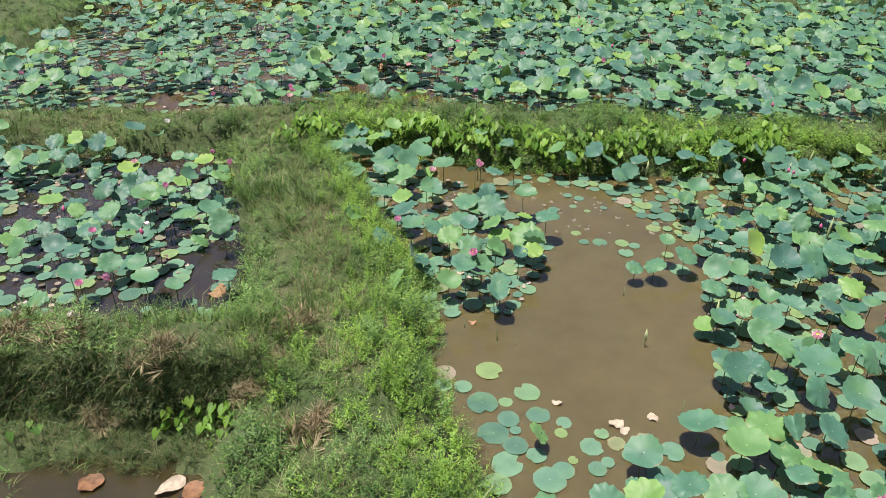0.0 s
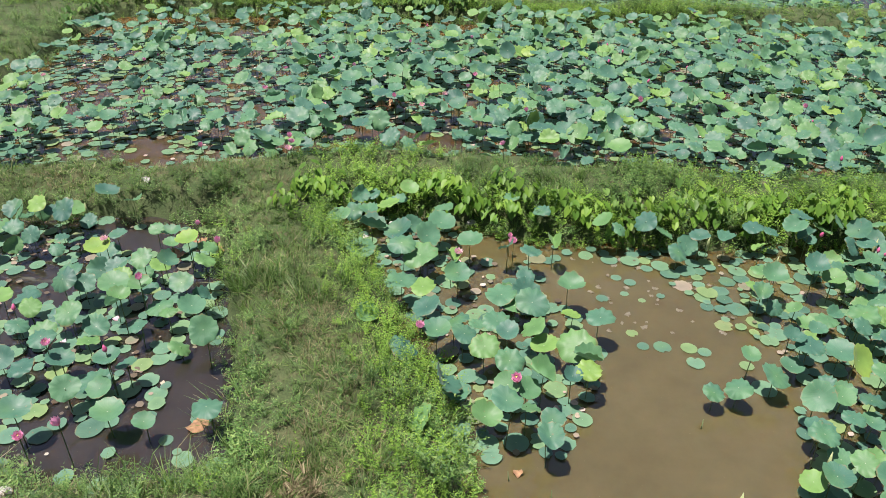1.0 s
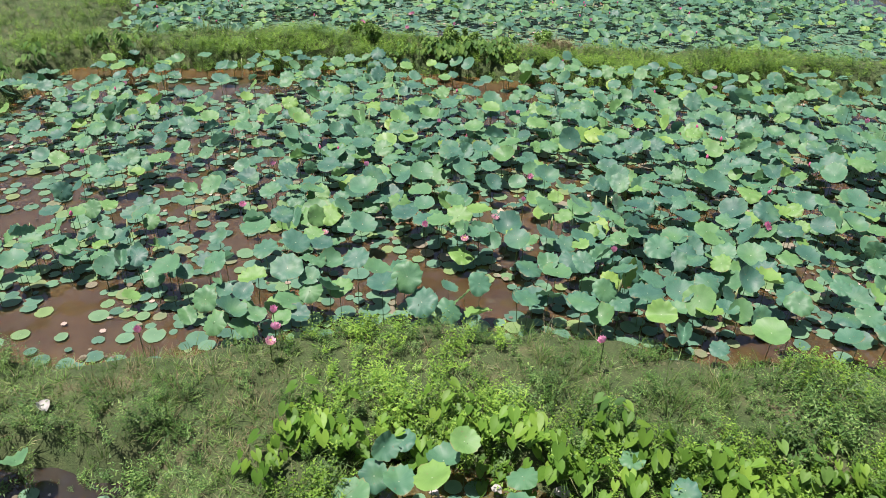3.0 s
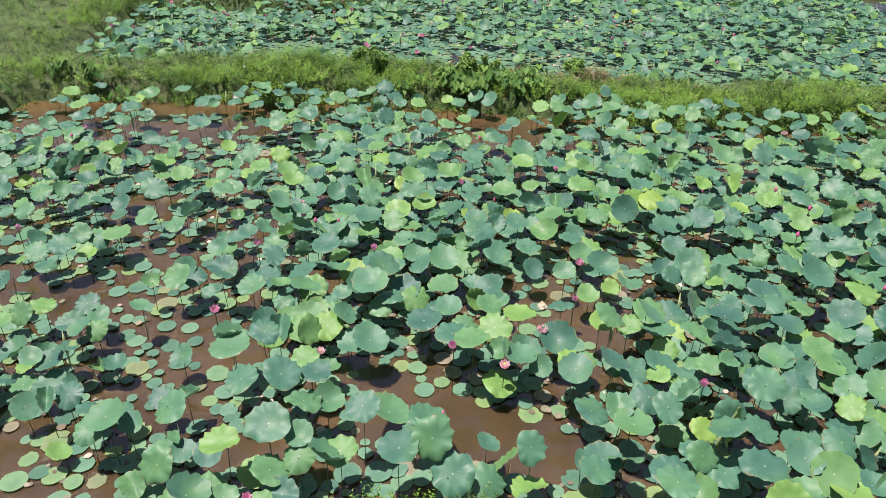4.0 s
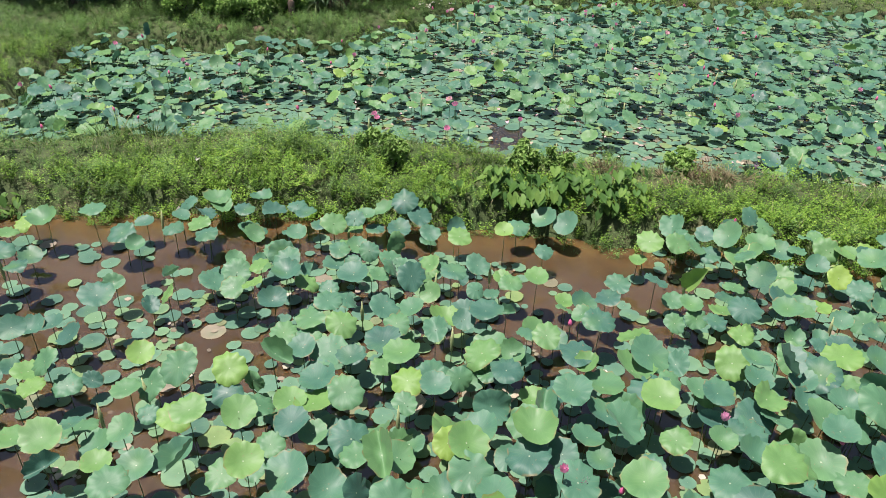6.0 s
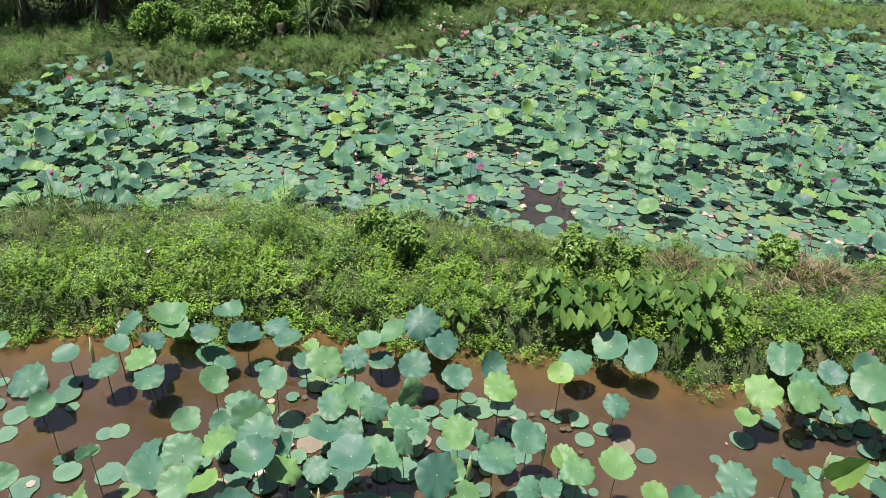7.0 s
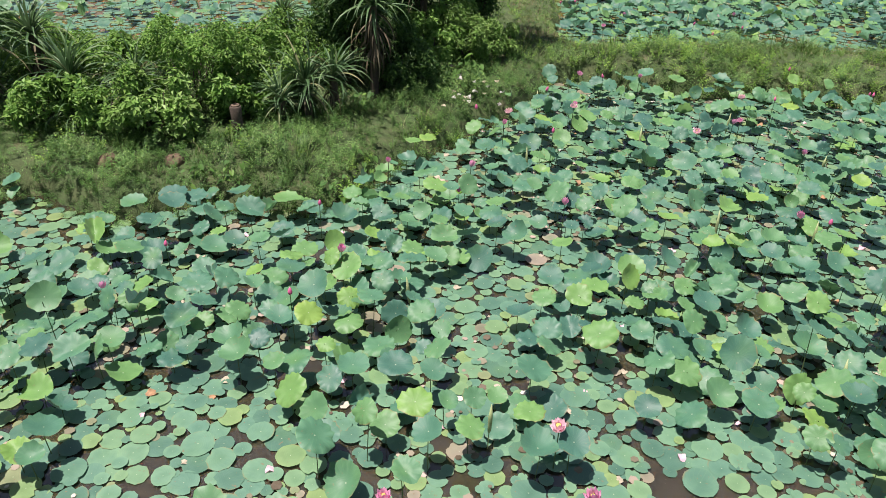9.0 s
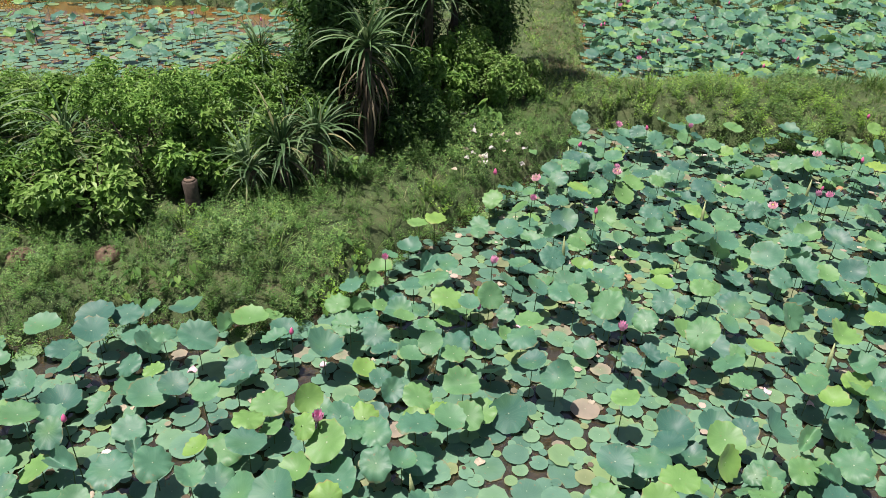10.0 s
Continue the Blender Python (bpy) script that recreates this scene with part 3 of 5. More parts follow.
def keep_floating(x, y):
    k = (0.9 - 0.6 * np.clip(-sample(patchy, x, y) - 0.5, 0, 1)) * (1 - openness(x, y))
    k = np.where((y > 15) & (y < 30), k * np.where(x < -4.5, 0.34, 0.42), k)
    k = np.where((y < 15) & (x < -2.5), k * 0.28, k)
    k = np.where((y < 15) & (x > -2), k * 0.35, k)
    k = np.where((y > 31) & (y < 47), (1.0 - 0.45 * np.clip(-sample(patchy, x + 3, y) - 0.4, 0, 1)) * (1 - openness(x, y)), k)
    k = np.where((y > 47) & (x < -6), k * 0.6, k)
    k = np.where((y > 53.5) & (x < -6), k * 0.15, k)
    return k * seen(x, y)


FIELD = (-17, 17.5, 4.2, 58.7)
upright = place_leaves(70000, 0.12, 0.25, 0.56, keep_upright, FIELD, UP)
upright[:, 2] *= np.where(upright[:, 1] > 31, 0.86, np.where(upright[:, 1] < 15, 0.92, np.where(upright[:, 0] > -5, np.where(upright[:, 1] > 26, 0.92, 1.06), 0.92)))
floating = place_leaves(170000, 0.05, 0.185, 0.66, keep_floating, FIELD, PADS_AT)
tiny = place_leaves(90000, 0.035, 0.085, 0.60, lambda x, y: keep_floating(x, y) * np.where((y > 31) & (y < 47), 1.0, 0.10), FIELD, [(*p, 0) for p in floating])
floating = np.concatenate([floating, tiny])
TALL = 0.46 + 0.10 * ((upright[:, 1] > 15) & (upright[:, 1] < 31)) - 0.08 * ((upright[:, 1] > 31) & (upright[:, 1] < 47))
height_of = np.clip(rng.normal(TALL, 0.15), 0.10, 1.0) * np.clip(0.55 + 2.4 * upright[:, 2], 0.7, 1.15)
# the stretch of the two ponds by the spur, where single leaves can be told apart
single = (upright[:, 1] < 13.8) & (upright[:, 1] > 5.0) & (np.abs(upright[:, 0] - 0.5) < 6.0)
single &= np.cumsum(single) <= 230


def lotus_field():
    blades, stalks = Bag(), Bag()
    rest = np.flatnonzero(~single)
    pick = rng.choice(len(UPRIGHT), len(rest), p=UPRIGHT_SHARE)
    lean = np.where(rng.uniform(0, 1, len(rest)) < 0.22, 0.62, 0.30)
    south = np.where(upright[rest, 1] < 31, 0.22, 0.15)
    for i, p in enumerate(UPRIGHT):
        s = rest[pick == i]
        blades.many(p, turns(len(s), lean[pick == i], upright[s, 2], None, south[pick == i]), np.column_stack([upright[s, :2], height_of[s]]))
    k = len(rest)
    stalks.many(STALK, turns(k, 0.05, np.full(k, 0.0065), height_of[rest] + 0.3), np.column_stack([upright[rest, :2], np.full(k, -0.3)]))
    field = new("lotus_bed")
    b = new("blades", blades.mesh("lotus_blades", M_LOTUS, True))
    s = new("stalks", stalks.mesh("lotus_stalks", M_STALK))
    b.parent = s.parent = field
    tagged(field, "dense bed of blue-green lotus leaves standing over muddy water", "lotus plants", kind="stuff")
    pads = Bag()
    pick = rng.integers(0, len(FLOATING), len(floating))
    for i, p in enumerate(FLOATING):
        s = pick == i
        pads.many(p, turns(s.sum(), 0.03, floating[s, 2]), np.column_stack([floating[s, :2], rng.uniform(0.010, 0.040, s.sum())]))
    tagged(new("floating_leaves", pads.mesh("floating_leaves", M_PAD, True)), "pale green lotus leaves floating flat on the pond", "lotus leaves", kind="stuff")


lotus_field()


def leaf_debris():
    """Torn, rotting bits of leaf and petal adrift between the pads."""
    flake = (np.array([(0, 0, 0.04), (1, 0.1, 0), (0.5, 0.8, 0.06), (-0.4, 0.9, 0), (-0.9, 0.1, 0.05), (-0.5, -0.7, 0), (0.4, -0.8, 0.07)]),
             np.array([(0, 1, 2), (0, 2, 3), (0, 3, 4), (0, 4, 5), (0, 5, 6), (0, 6, 1)]), np.zeros((7, 2)))
    n = 30000
    x, y = rng.uniform(-14, 12, n), rng.uniform(7.5, 47, n)
    want = np.clip(0.10 + 0.30 * sample(patchy, x + 9, y + 4), 0.02, 0.6) * (1 - openness(x, y)) * seen(x, y)
    ok = (sample(soft, x, y) < 0.1) & (rng.uniform(0, 1, n) < want)
    x, y = x[ok], y[ok]
    k = len(x)
    bag = Bag()
    bag.many(flake, turns(k, 0.12, rng.uniform(0.018, 0.065, k)), np.column_stack([x, y, rng.uniform(0.02, 0.045, k)]))
    tagged(new("leaf_debris", bag.mesh("leaf_debris", M_DEBRIS)), "rotting grey-brown leaf bits and petals adrift between lotus pads", "leaf debris", kind="stuff")


leaf_debris()


def part(name, me, parent, m=None, label=""):
    ob = new(name, me)
    ob.parent = parent
    if m is not None:
        ob.matrix_basis = m
    return tagged(ob, label) if label else ob


def spot(name, x, y, z, label, category, group=""):
    ob = new(name)
    ob.matrix_basis = pose(x, y, z)
    return tagged(ob, label, category, group)


def sized(m, *s):
    return m @ Matrix.Diagonal((*(s if len(s) == 3 else s * 3), 1))


BLADE_MESH = [mesh("lotus_blade", *p[:2], M_LOTUS_ONE, p[2], True) for p in UPRIGHT]
PAD_MESH = [mesh("floating_blade", *p[:2], M_PAD_ONE, p[2], True) for p in FLOATING]
STALK_MESH = mesh("stalk", *STALK[:2], M_STALK)


def lotus_leaf(x, y, r, h):
    t = spot("lotus_leaf", x, y, 0, "round blue-green lotus leaf on a thin stalk over pond water", "lotus leaf", "lotus leaves by the spur dike")
    lean = random.gauss(14, 9) if random.random() < 0.85 else random.uniform(25, 50)
    me = random.choices(BLADE_MESH, UPRIGHT_SHARE)[0]
    part("blade", me, t, sized(pose(0, 0, h) @ pose(0, 0, 0, 0, 0, random.gauss(0, 65)) @ pose(0, 0, 0, lean, 0, 0) @ pose(0, 0, 0, 0, 0, random.uniform(0, 360)), r))
    part("stalk", STALK_MESH, t, sized(pose(0, 0, -0.3, random.gauss(0, 2), random.gauss(0, 2), 0), 0.008, 0.008, h + 0.3))


def floating_leaf(x, y, r):
    ob = new("floating_lotus_leaf", random.choice(PAD_MESH))
    ob.matrix_basis = sized(pose(x, y, random.uniform(0.008, 0.022), 0, 0, random.uniform(0, 360)), r)
    tagged(ob, "round pale green lotus leaf lying flat on still water", "lotus leaf", "floating lotus leaves in open water")


for x, y, r, h in UP:
    lotus_leaf(x, y, r * (1.12 if y > 25 else 0.97), h)
for (x, y, r), h in zip(upright[single], height_of[single]):
    lotus_leaf(x, y, r, h)
for x, y, r, _ in PADS_AT:
    floating_leaf(x, y, r)


# ---- lotus flowers ----
def plain(name, colour, rough=0.6, vary=0.25, scale=12.0, through_light=0.0, metal=0.0):
    m, nt, b = material(name)
    n = noise_tex(nt, scale, 5.0)
    lo, hi = tuple(c * (1 - vary) for c in colour), tuple(min(1, c * (1 + vary)) for c in colour)
    col = ramp(nt, n.outputs[0], [(0.3, lo), (0.7, hi)])
    nt.links.new(col, b.inputs["Base Color"])
    b.inputs["Roughness"].default_value = rough
    b.inputs["Metallic"].default_value = metal
    bump(nt, b, n.outputs[0], 0.3, 0.01)
    if through_light:
        thin(nt, b, col, through_light)
    return m


M_PINK = plain("petal_pink", (0.84, 0.38, 0.56), 0.5, 0.3, 14.0, 0.3)
M_PALE = plain("petal_pale", (0.80, 0.52, 0.58), 0.5, 0.2, 14.0, 0.3)
M_BUD = plain("bud_magenta", (0.64, 0.13, 0.28), 0.5, 0.3, 14.0, 0.15)
M_POD = plain("seed_pod", (0.42, 0.46, 0.10), 0.6)


def petals(name, mat, rings):
    bag = Bag()
    for n, open_, length, off in rings:
        for i in range(n):
            a = 2 * math.pi * (i + off) / n
            d, s = np.array([math.cos(a), math.sin(a), 0]), np.array([-math.sin(a), math.cos(a), 0])
            u = np.array([0, 0, 1.0])
            w = length * 0.34
            p = [d * 0.12, d * (0.12 + length * 0.5 * math.sin(open_)) + u * length * 0.45 * math.cos(open_),
                 d * (0.12 + length * 0.80 * math.sin(open_) * 0.9) + u * length * 0.98 * math.cos(open_ * 0.75)]
            out = d * math.cos(open_) * 0.10
            bag.add(np.array([p[0] - s * w * 0.3, p[0] + s * w * 0.3, p[1] + s * w - out, p[1] + out, p[1] - s * w - out, p[2]]),
                    np.array([(0, 1, 3), (1, 2, 3), (0, 3, 4), (3, 2, 5), (4, 3, 5)]))
    return bag.mesh(name, mat, True)


FLOWER_MESH = [petals("petals", M_PINK, [(7, 0.95, 1.0, 0), (7, 0.55, 1.0, 0.5), (5, 0.2, 0.9, 0.2)]),
               petals("petals", M_PINK, [(6, 0.55, 1.0, 0), (6, 0.28, 1.05, 0.5)]),
               petals("petals", M_PALE, [(8, 1.15, 1.0, 0), (7, 0.75, 0.95, 0.5), (5, 0.3, 0.8, 0.2)])]


def lathe(name, profile, mat, seg=8, caps=True):
    """A turned shape from radius, height pairs."""
    v, t = [], []
    for r, z in profile:
        v += [(r * math.cos(2 * math.pi * i / seg), r * math.sin(2 * math.pi * i / seg), z) for i in range(seg)]
    for k in range(len(profile) - 1):
        for i in range(seg):
            a, b = k * seg + i, k * seg + (i + 1) % seg
            t += [(a, b, b + seg), (a, b + seg, a + seg)]
    if caps:
        v += [(0, 0, profile[0][1]), (0, 0, profile[-1][1])]
        n = len(profile) * seg
        t += [(n, (i + 1) % seg, i) for i in range(seg)] + [(n + 1, n - seg + i, n - seg + (i + 1) % seg) for i in range(seg)]
    return mesh(name, v, t, mat, smooth=True)


BUD_MESH = lathe("bud", [(0.15, 0), (0.42, 0.35), (0.45, 0.7), (0.28, 1.2), (0.03, 1.6)], M_BUD)
POD_MESH = lathe("pod", [(0.15, 0), (0.3, 0.3), (0.5, 0.75), (0.46, 0.8)], M_POD)


def lotus_flower(x, y, z, kind=0):
    label = ("open pink lotus flower on a tall stalk", "half-open pink lotus flower on a tall stalk", "faded pale pink lotus flower on a tall stalk")[kind]
    t = spot("lotus_flower", x, y, 0, label, "lotus flower", "lotus flowers")
    blossom = part("petals", FLOWER_MESH[kind], t, sized(pose(0, 0, z, random.gauss(0, 12), random.gauss(0, 12), random.uniform(0, 360)), random.uniform(0.085, 0.115)))
    if kind != 1:
        part("seed_pod", POD_MESH, blossom, sized(pose(0, 0, 0.05), 0.5))
    part("stalk", STALK_MESH, t, sized(pose(0, 0, -0.3), 0.008, 0.008, z + 0.31))


def lotus_bud(x, y, z):
    t = spot("lotus_bud", x, y, 0, "closed magenta lotus bud on a thin stalk", "lotus bud", "lotus buds")
    part("bud", BUD_MESH, t, sized(pose(0, 0, z, random.gauss(0, 8), random.gauss(0, 8), 0), random.uniform(0.055, 0.075)))
    part("stalk", STALK_MESH, t, sized(pose(0, 0, -0.3), 0.007, 0.007, z + 0.31))


FLOWERS = [(-0.69, 10.33, 0.6), (0.78, 13.14, 0.4), (-4.93, 8.01, 0.85), (-3.60, 16.64, 0.75), (-3.49, 15.9, 0.8), (-3.47, 16.15, 0.83), (-5.33, 16.21, 0.7), (0.85, 15.76, 1.0),
           (4.55, 19.55, 0.6), (-4.18, 23.41, 0.5), (0.82, 12.86, 0.45), (-4.06, 22.77, 0.6), (-4.63, 21.81, 0.6), (-1.50, 19.0, 0.82), (-0.30, 19.53, 0.7), (-4.78, 19.86, 0.7),
           (-3.57, 19.99, 0.6), (0.51, 21.40, 0.6), (0.28, 20.36, 0.62), (-1.07, 23.74, 0.6), (-3.96, 33.73, 0.5), (-0.86, 43.39, 0.6), (-3.89, 33.53, 0.5), (-3.01, 40.6, 0.5)]
FLOWERS += [(-0.94, 43.01, 0.7), (-2.38, 33.0, 0.5), (-0.8, 33.71, 0.45), (-8.83, 36.48, 0.6), (-7.59, 36.7, 0.55), (5.1, 7.45, 0.45), (0.55, 9.25, 0.62), (-4.6, 13.3, 0.5),
            (-4.45, 12.75, 0.55), (-4.05, 12.55, 0.6), (-5.9, 12.6, 0.6), (-5.6, 9.9, 0.6), (-4.7, 8.35, 0.7), (-0.55, 44.9, 0.75), (0.9, 45.3, 0.6), (-2.2, 42.9, 0.6)]
for i, (x, y, z) in enumerate(FLOWERS):
    lotus_flower(x, y, z, (0, 1, 0, 1, 2)[i % 5])
k = 0
for x, y, r in upright[rng.permutation(len(upright))]:
    if k >= 150:
        break
    if abs(x + y * 0.09) < 11 and not openness(np.array([x]), np.array([y]))[0]:
        dx, dy = random.uniform(-0.2, 0.2), random.uniform(-0.2, 0.2)
        if k % 3 == 0:
            lotus_flower(x + dx, y + dy, random.uniform(0.5, 0.85), random.choice((0, 1, 1, 2)))
        else:
            lotus_bud(x + dx, y + dy, random.uniform(0.4, 0.8))
        k += 1


# ---- bank plants ----
def small_leaf(bag, base, way, up, length, width):
    """A leaf too small to fold: one triangle, widest near its stem."""
    side = np.cross(way, up)
    mid = base + way * length * 0.2
    bag.add(np.array([mid - side * width / 2, mid + side * width / 2, base + way * length - up * length * 0.1]), np.array([(0, 1, 2)]))


def herb_proto(seed, stems, leaves, length, width, spread):
    r, bag = np.random.default_rng(seed), Bag()
    for _ in range(stems):
        a, lean = r.uniform(0, 6.28), r.uniform(0.05, spread)
        top = np.array([math.cos(a) * lean, math.sin(a) * lean, r.uniform(0.65, 1.0)])
        for i in range(leaves):
            f = 0.2 + 0.8 * (i + r.uniform(0, 1)) / leaves
            b = i * 2.4 + r.uniform(-0.5, 0.5)
            tip = r.uniform(-0.1, 0.8)
            way = np.array([math.cos(b) * math.cos(tip), math.sin(b) * math.cos(tip), math.sin(tip)])
            up = np.array([-math.cos(b) * math.sin(tip), -math.sin(b) * math.sin(tip), math.cos(tip)])
            small_leaf(bag, top * f, way, up, length * r.uniform(0.7, 1.2) * (1.15 - 0.4 * f), width * r.uniform(0.8, 1.2))
    return np.concatenate(bag.v), np.concatenate(bag.t), np.concatenate(bag.u)


def grass_proto(seed, blades, width, droop):
    r, bag = np.random.default_rng(seed), Bag()
    for _ in range(blades):
        a, h, o = r.uniform(0, 6.28), r.uniform(0.5, 1.0), r.uniform(0, 0.25)
        d, n = np.array([math.cos(a), math.sin(a), 0]), np.array([-math.sin(a), math.cos(a), 0])
        p0 = d * o
        p1 = p0 + d * h * droop * 0.35 + np.array([0, 0, h * 0.62])
        p2 = p0 + d * h * droop + np.array([0, 0, h * r.uniform(0.75, 1.0)])
        bag.add(np.array([p0 - n * width / 2, p0 + n * width / 2, p1 + n * width * 0.4, p1 - n * width * 0.4, p2]), np.array([(0, 1, 2), (0, 2, 3), (3, 2, 4)]))
    return np.concatenate(bag.v), np.concatenate(bag.t), np.concatenate(bag.u)


def bank_points(per_m2, want, bounds=(-18, 17.5, 4.0, 60), edge=0.20):
    x0, x1, y0, y1 = bounds
    n = int((x1 - x0) * (y1 - y0) * per_m2)
    x, y = rng.uniform(x0, x1, n), rng.uniform(y0, y1, n)
    ok = (sample(soft, x, y) > edge) & (rng.uniform(0, 1, n) < want(x, y) * seen(x, y))
    return x[ok], y[ok]


veg = blur(rng.normal(0, 1, land.shape), 0.45)
veg /= veg.std()
veg2 = blur(rng.normal(0, 1, land.shape), 0.9)
veg2 /= veg2.std()


def near(x, y):
    """Plants thin out where the flight keeps far away."""
    return np.where((y > 49.5) | (x < -14) | (x > 11), 0.3, np.where(np.abs(x) > 9, 0.65, 1.0)) * np.where((y > 41) & (x < -4) & (y < 48), 0.55, 1.0)


TRACK = [(5, -1.1), (7.9, -1.5), (9.2, -1.75), (10.9, -2.4), (12.4, -2.9), (14, -3.5), (15.5, -3.8)]


def trodden(x, y):
    """1 along the spur's footpath and the grassy dike tops."""
    path = np.exp(-((x - line(y, TRACK)) / 0.50) ** 2) * (y < 15.8)
    top1 = np.exp(-((y - 15.75 - 0.10 * np.minimum(x + 3, 2)) / 0.5) ** 2) * np.clip(0.4 - 0.5 * x, 0.12, 1)
    top2 = np.exp(-((y - line(x, DIKE_2[1]) + 0.75) / 0.55) ** 2) * 0.85
    top3 = np.exp(-((y - 48.4) / 0.5) ** 2) * (x > -1)
    back = np.exp(-((x + 0.8) / 0.8) ** 2) * (y > 47.5)
    shore = 0.12 * np.exp(-((y - line(x, SHORE) - 1.0) / 0.7) ** 2) * (x < -1.5) * (y > 38)
    t = np.maximum.reduce([path, top1, top2, top3, back, shore])
    return np.clip(t * (0.95 + 0.2 * sample(veg2, x, y)), 0, 1)


def grassy(x, y):
    """Long grass on the spur, the near dike's slope and the east of the first dike."""
    spur = 0.30 * ((y < 14) & (x > -3.6) & (x < 0.6))
    slope = 0.5 * ((y < 8) & (x < -1.8))
    return np.maximum(spur, slope)


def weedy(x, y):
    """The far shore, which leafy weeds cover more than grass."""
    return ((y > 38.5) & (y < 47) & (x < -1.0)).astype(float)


def face(x, y):
    """The upright bank over the ditch and the ledge at its foot."""
    return ((x < -2.2) & (y < brink(x) + 0.22)).astype(float)


def sunny(x, y):
    """Where the bright lime weeds grow: the spur's east edge, and the south slopes of the dikes."""
    a = np.exp(-((x - line(y, SPUR[1]) + 0.45) / 0.5) ** 2) * (y < 14)
    b = np.exp(-((y - line(x, DIKE_1[0]) - 0.5) / 0.55) ** 2) * (x > -3)
    c = 0.7 * np.exp(-((y - line(x, DIKE_2[0]) - 0.6) / 0.7) ** 2)
    return np.maximum.reduce([a, b, c])


def sow(name, protos, mat, x, y, lo, hi, tilt, label, tall=None, sink=0.03):
    bag = Bag()
    k = len(x)
    size = rng.uniform(lo, hi, k) * (1 if tall is None else tall)
    pick = rng.integers(0, len(protos), k)
    z = np.maximum(sample(HEIGHT, x, y), -0.04) - sink
    for i, p in enumerate(protos):
        s = pick == i
        bag.many(p, turns(s.sum(), tilt, size[s]), np.column_stack([x[s], y[s], z[s]]))
    tagged(new(name, bag.mesh(name, mat)), label, "bank plants", kind="stuff")


def mounded(x, y):
    """Weeds stand in clumps, taller and lower in turn."""
    return np.clip(1.0 + 0.30 * sample(veg, x, y) + 0.22 * sample(rough_, x, y), 0.45, 1.7)


def banks():
    herb = [herb_proto(i, 5, 13, 0.16, 0.042, 0.6) for i in range(6)]
    lime = [herb_proto(20 + i, 7, 13, 0.13, 0.042, 0.6) for i in range(6)]
    tuft = [grass_proto(40 + i, 14, 0.024, 1.0) for i in range(6)]
    lawn = [grass_proto(60 + i, 8, 0.085, 1.7) for i in range(6)]
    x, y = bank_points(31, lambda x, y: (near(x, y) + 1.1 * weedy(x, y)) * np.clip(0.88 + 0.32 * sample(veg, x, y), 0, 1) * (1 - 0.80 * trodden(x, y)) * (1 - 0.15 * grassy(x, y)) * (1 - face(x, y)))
    sow("herb_weeds", herb, M_HERB, x, y, 0.17, 0.38, 0.25, "dark green leafy weeds crowding the pond banks", (1.1 - 0.5 * trodden(x, y)) * mounded(x, y))
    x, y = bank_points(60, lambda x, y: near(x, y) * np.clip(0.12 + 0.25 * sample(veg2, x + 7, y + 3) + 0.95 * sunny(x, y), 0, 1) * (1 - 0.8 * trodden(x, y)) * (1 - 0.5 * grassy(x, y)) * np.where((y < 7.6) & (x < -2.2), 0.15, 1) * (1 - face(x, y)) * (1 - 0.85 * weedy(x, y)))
    on_spur = y < 13.2
    broad = [herb_proto(90 + i, 5, 11, 0.17, 0.068, 0.6) for i in range(6)]
    sow("lime_weeds", lime, M_LIME, x[on_spur], y[on_spur], 0.24, 0.44, 0.25, "bright lime-green fine-leaved weeds on the spur dike")
    sow("lime_weeds", broad, M_LIME, x[~on_spur], y[~on_spur], 0.24, 0.44, 0.25, "bright lime-green leafy weeds on the pond banks")
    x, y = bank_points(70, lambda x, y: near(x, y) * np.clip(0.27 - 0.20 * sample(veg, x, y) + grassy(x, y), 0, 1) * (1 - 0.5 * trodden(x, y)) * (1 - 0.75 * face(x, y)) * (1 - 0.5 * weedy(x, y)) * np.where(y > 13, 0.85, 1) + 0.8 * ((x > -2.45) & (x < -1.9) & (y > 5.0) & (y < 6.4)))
    sow("grass", tuft, M_GRASS, x, y, 0.15, 0.34, 0.35, "green grass growing among the bank weeds", mounded(x + 3, y))
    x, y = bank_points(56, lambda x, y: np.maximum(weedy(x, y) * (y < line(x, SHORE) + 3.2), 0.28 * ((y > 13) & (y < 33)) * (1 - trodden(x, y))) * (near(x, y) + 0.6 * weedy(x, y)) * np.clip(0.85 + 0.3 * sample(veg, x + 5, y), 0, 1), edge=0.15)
    sow("creeping_weeds", herb, M_HERB_DEEP, x, y, 0.14, 0.34, 0.3, "deep green creeping weeds on the pond banks")
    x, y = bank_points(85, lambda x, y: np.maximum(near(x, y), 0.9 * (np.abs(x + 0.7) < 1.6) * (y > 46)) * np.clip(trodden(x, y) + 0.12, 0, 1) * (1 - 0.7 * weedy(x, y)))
    sow("short_grass", lawn, M_LAWN, x, y, 0.07, 0.15, 0.4, "short trodden grass along the dike tops")
    # matted grass down the ditch bank; its dark colour holds the bank's shade
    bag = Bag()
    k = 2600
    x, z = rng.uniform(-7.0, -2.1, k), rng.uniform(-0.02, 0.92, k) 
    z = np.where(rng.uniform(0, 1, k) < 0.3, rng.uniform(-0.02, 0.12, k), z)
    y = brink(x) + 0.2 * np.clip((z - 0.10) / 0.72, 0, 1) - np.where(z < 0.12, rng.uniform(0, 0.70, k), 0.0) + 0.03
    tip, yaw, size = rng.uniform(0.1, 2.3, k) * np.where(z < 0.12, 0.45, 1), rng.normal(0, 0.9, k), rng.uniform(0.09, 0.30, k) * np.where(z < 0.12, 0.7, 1)
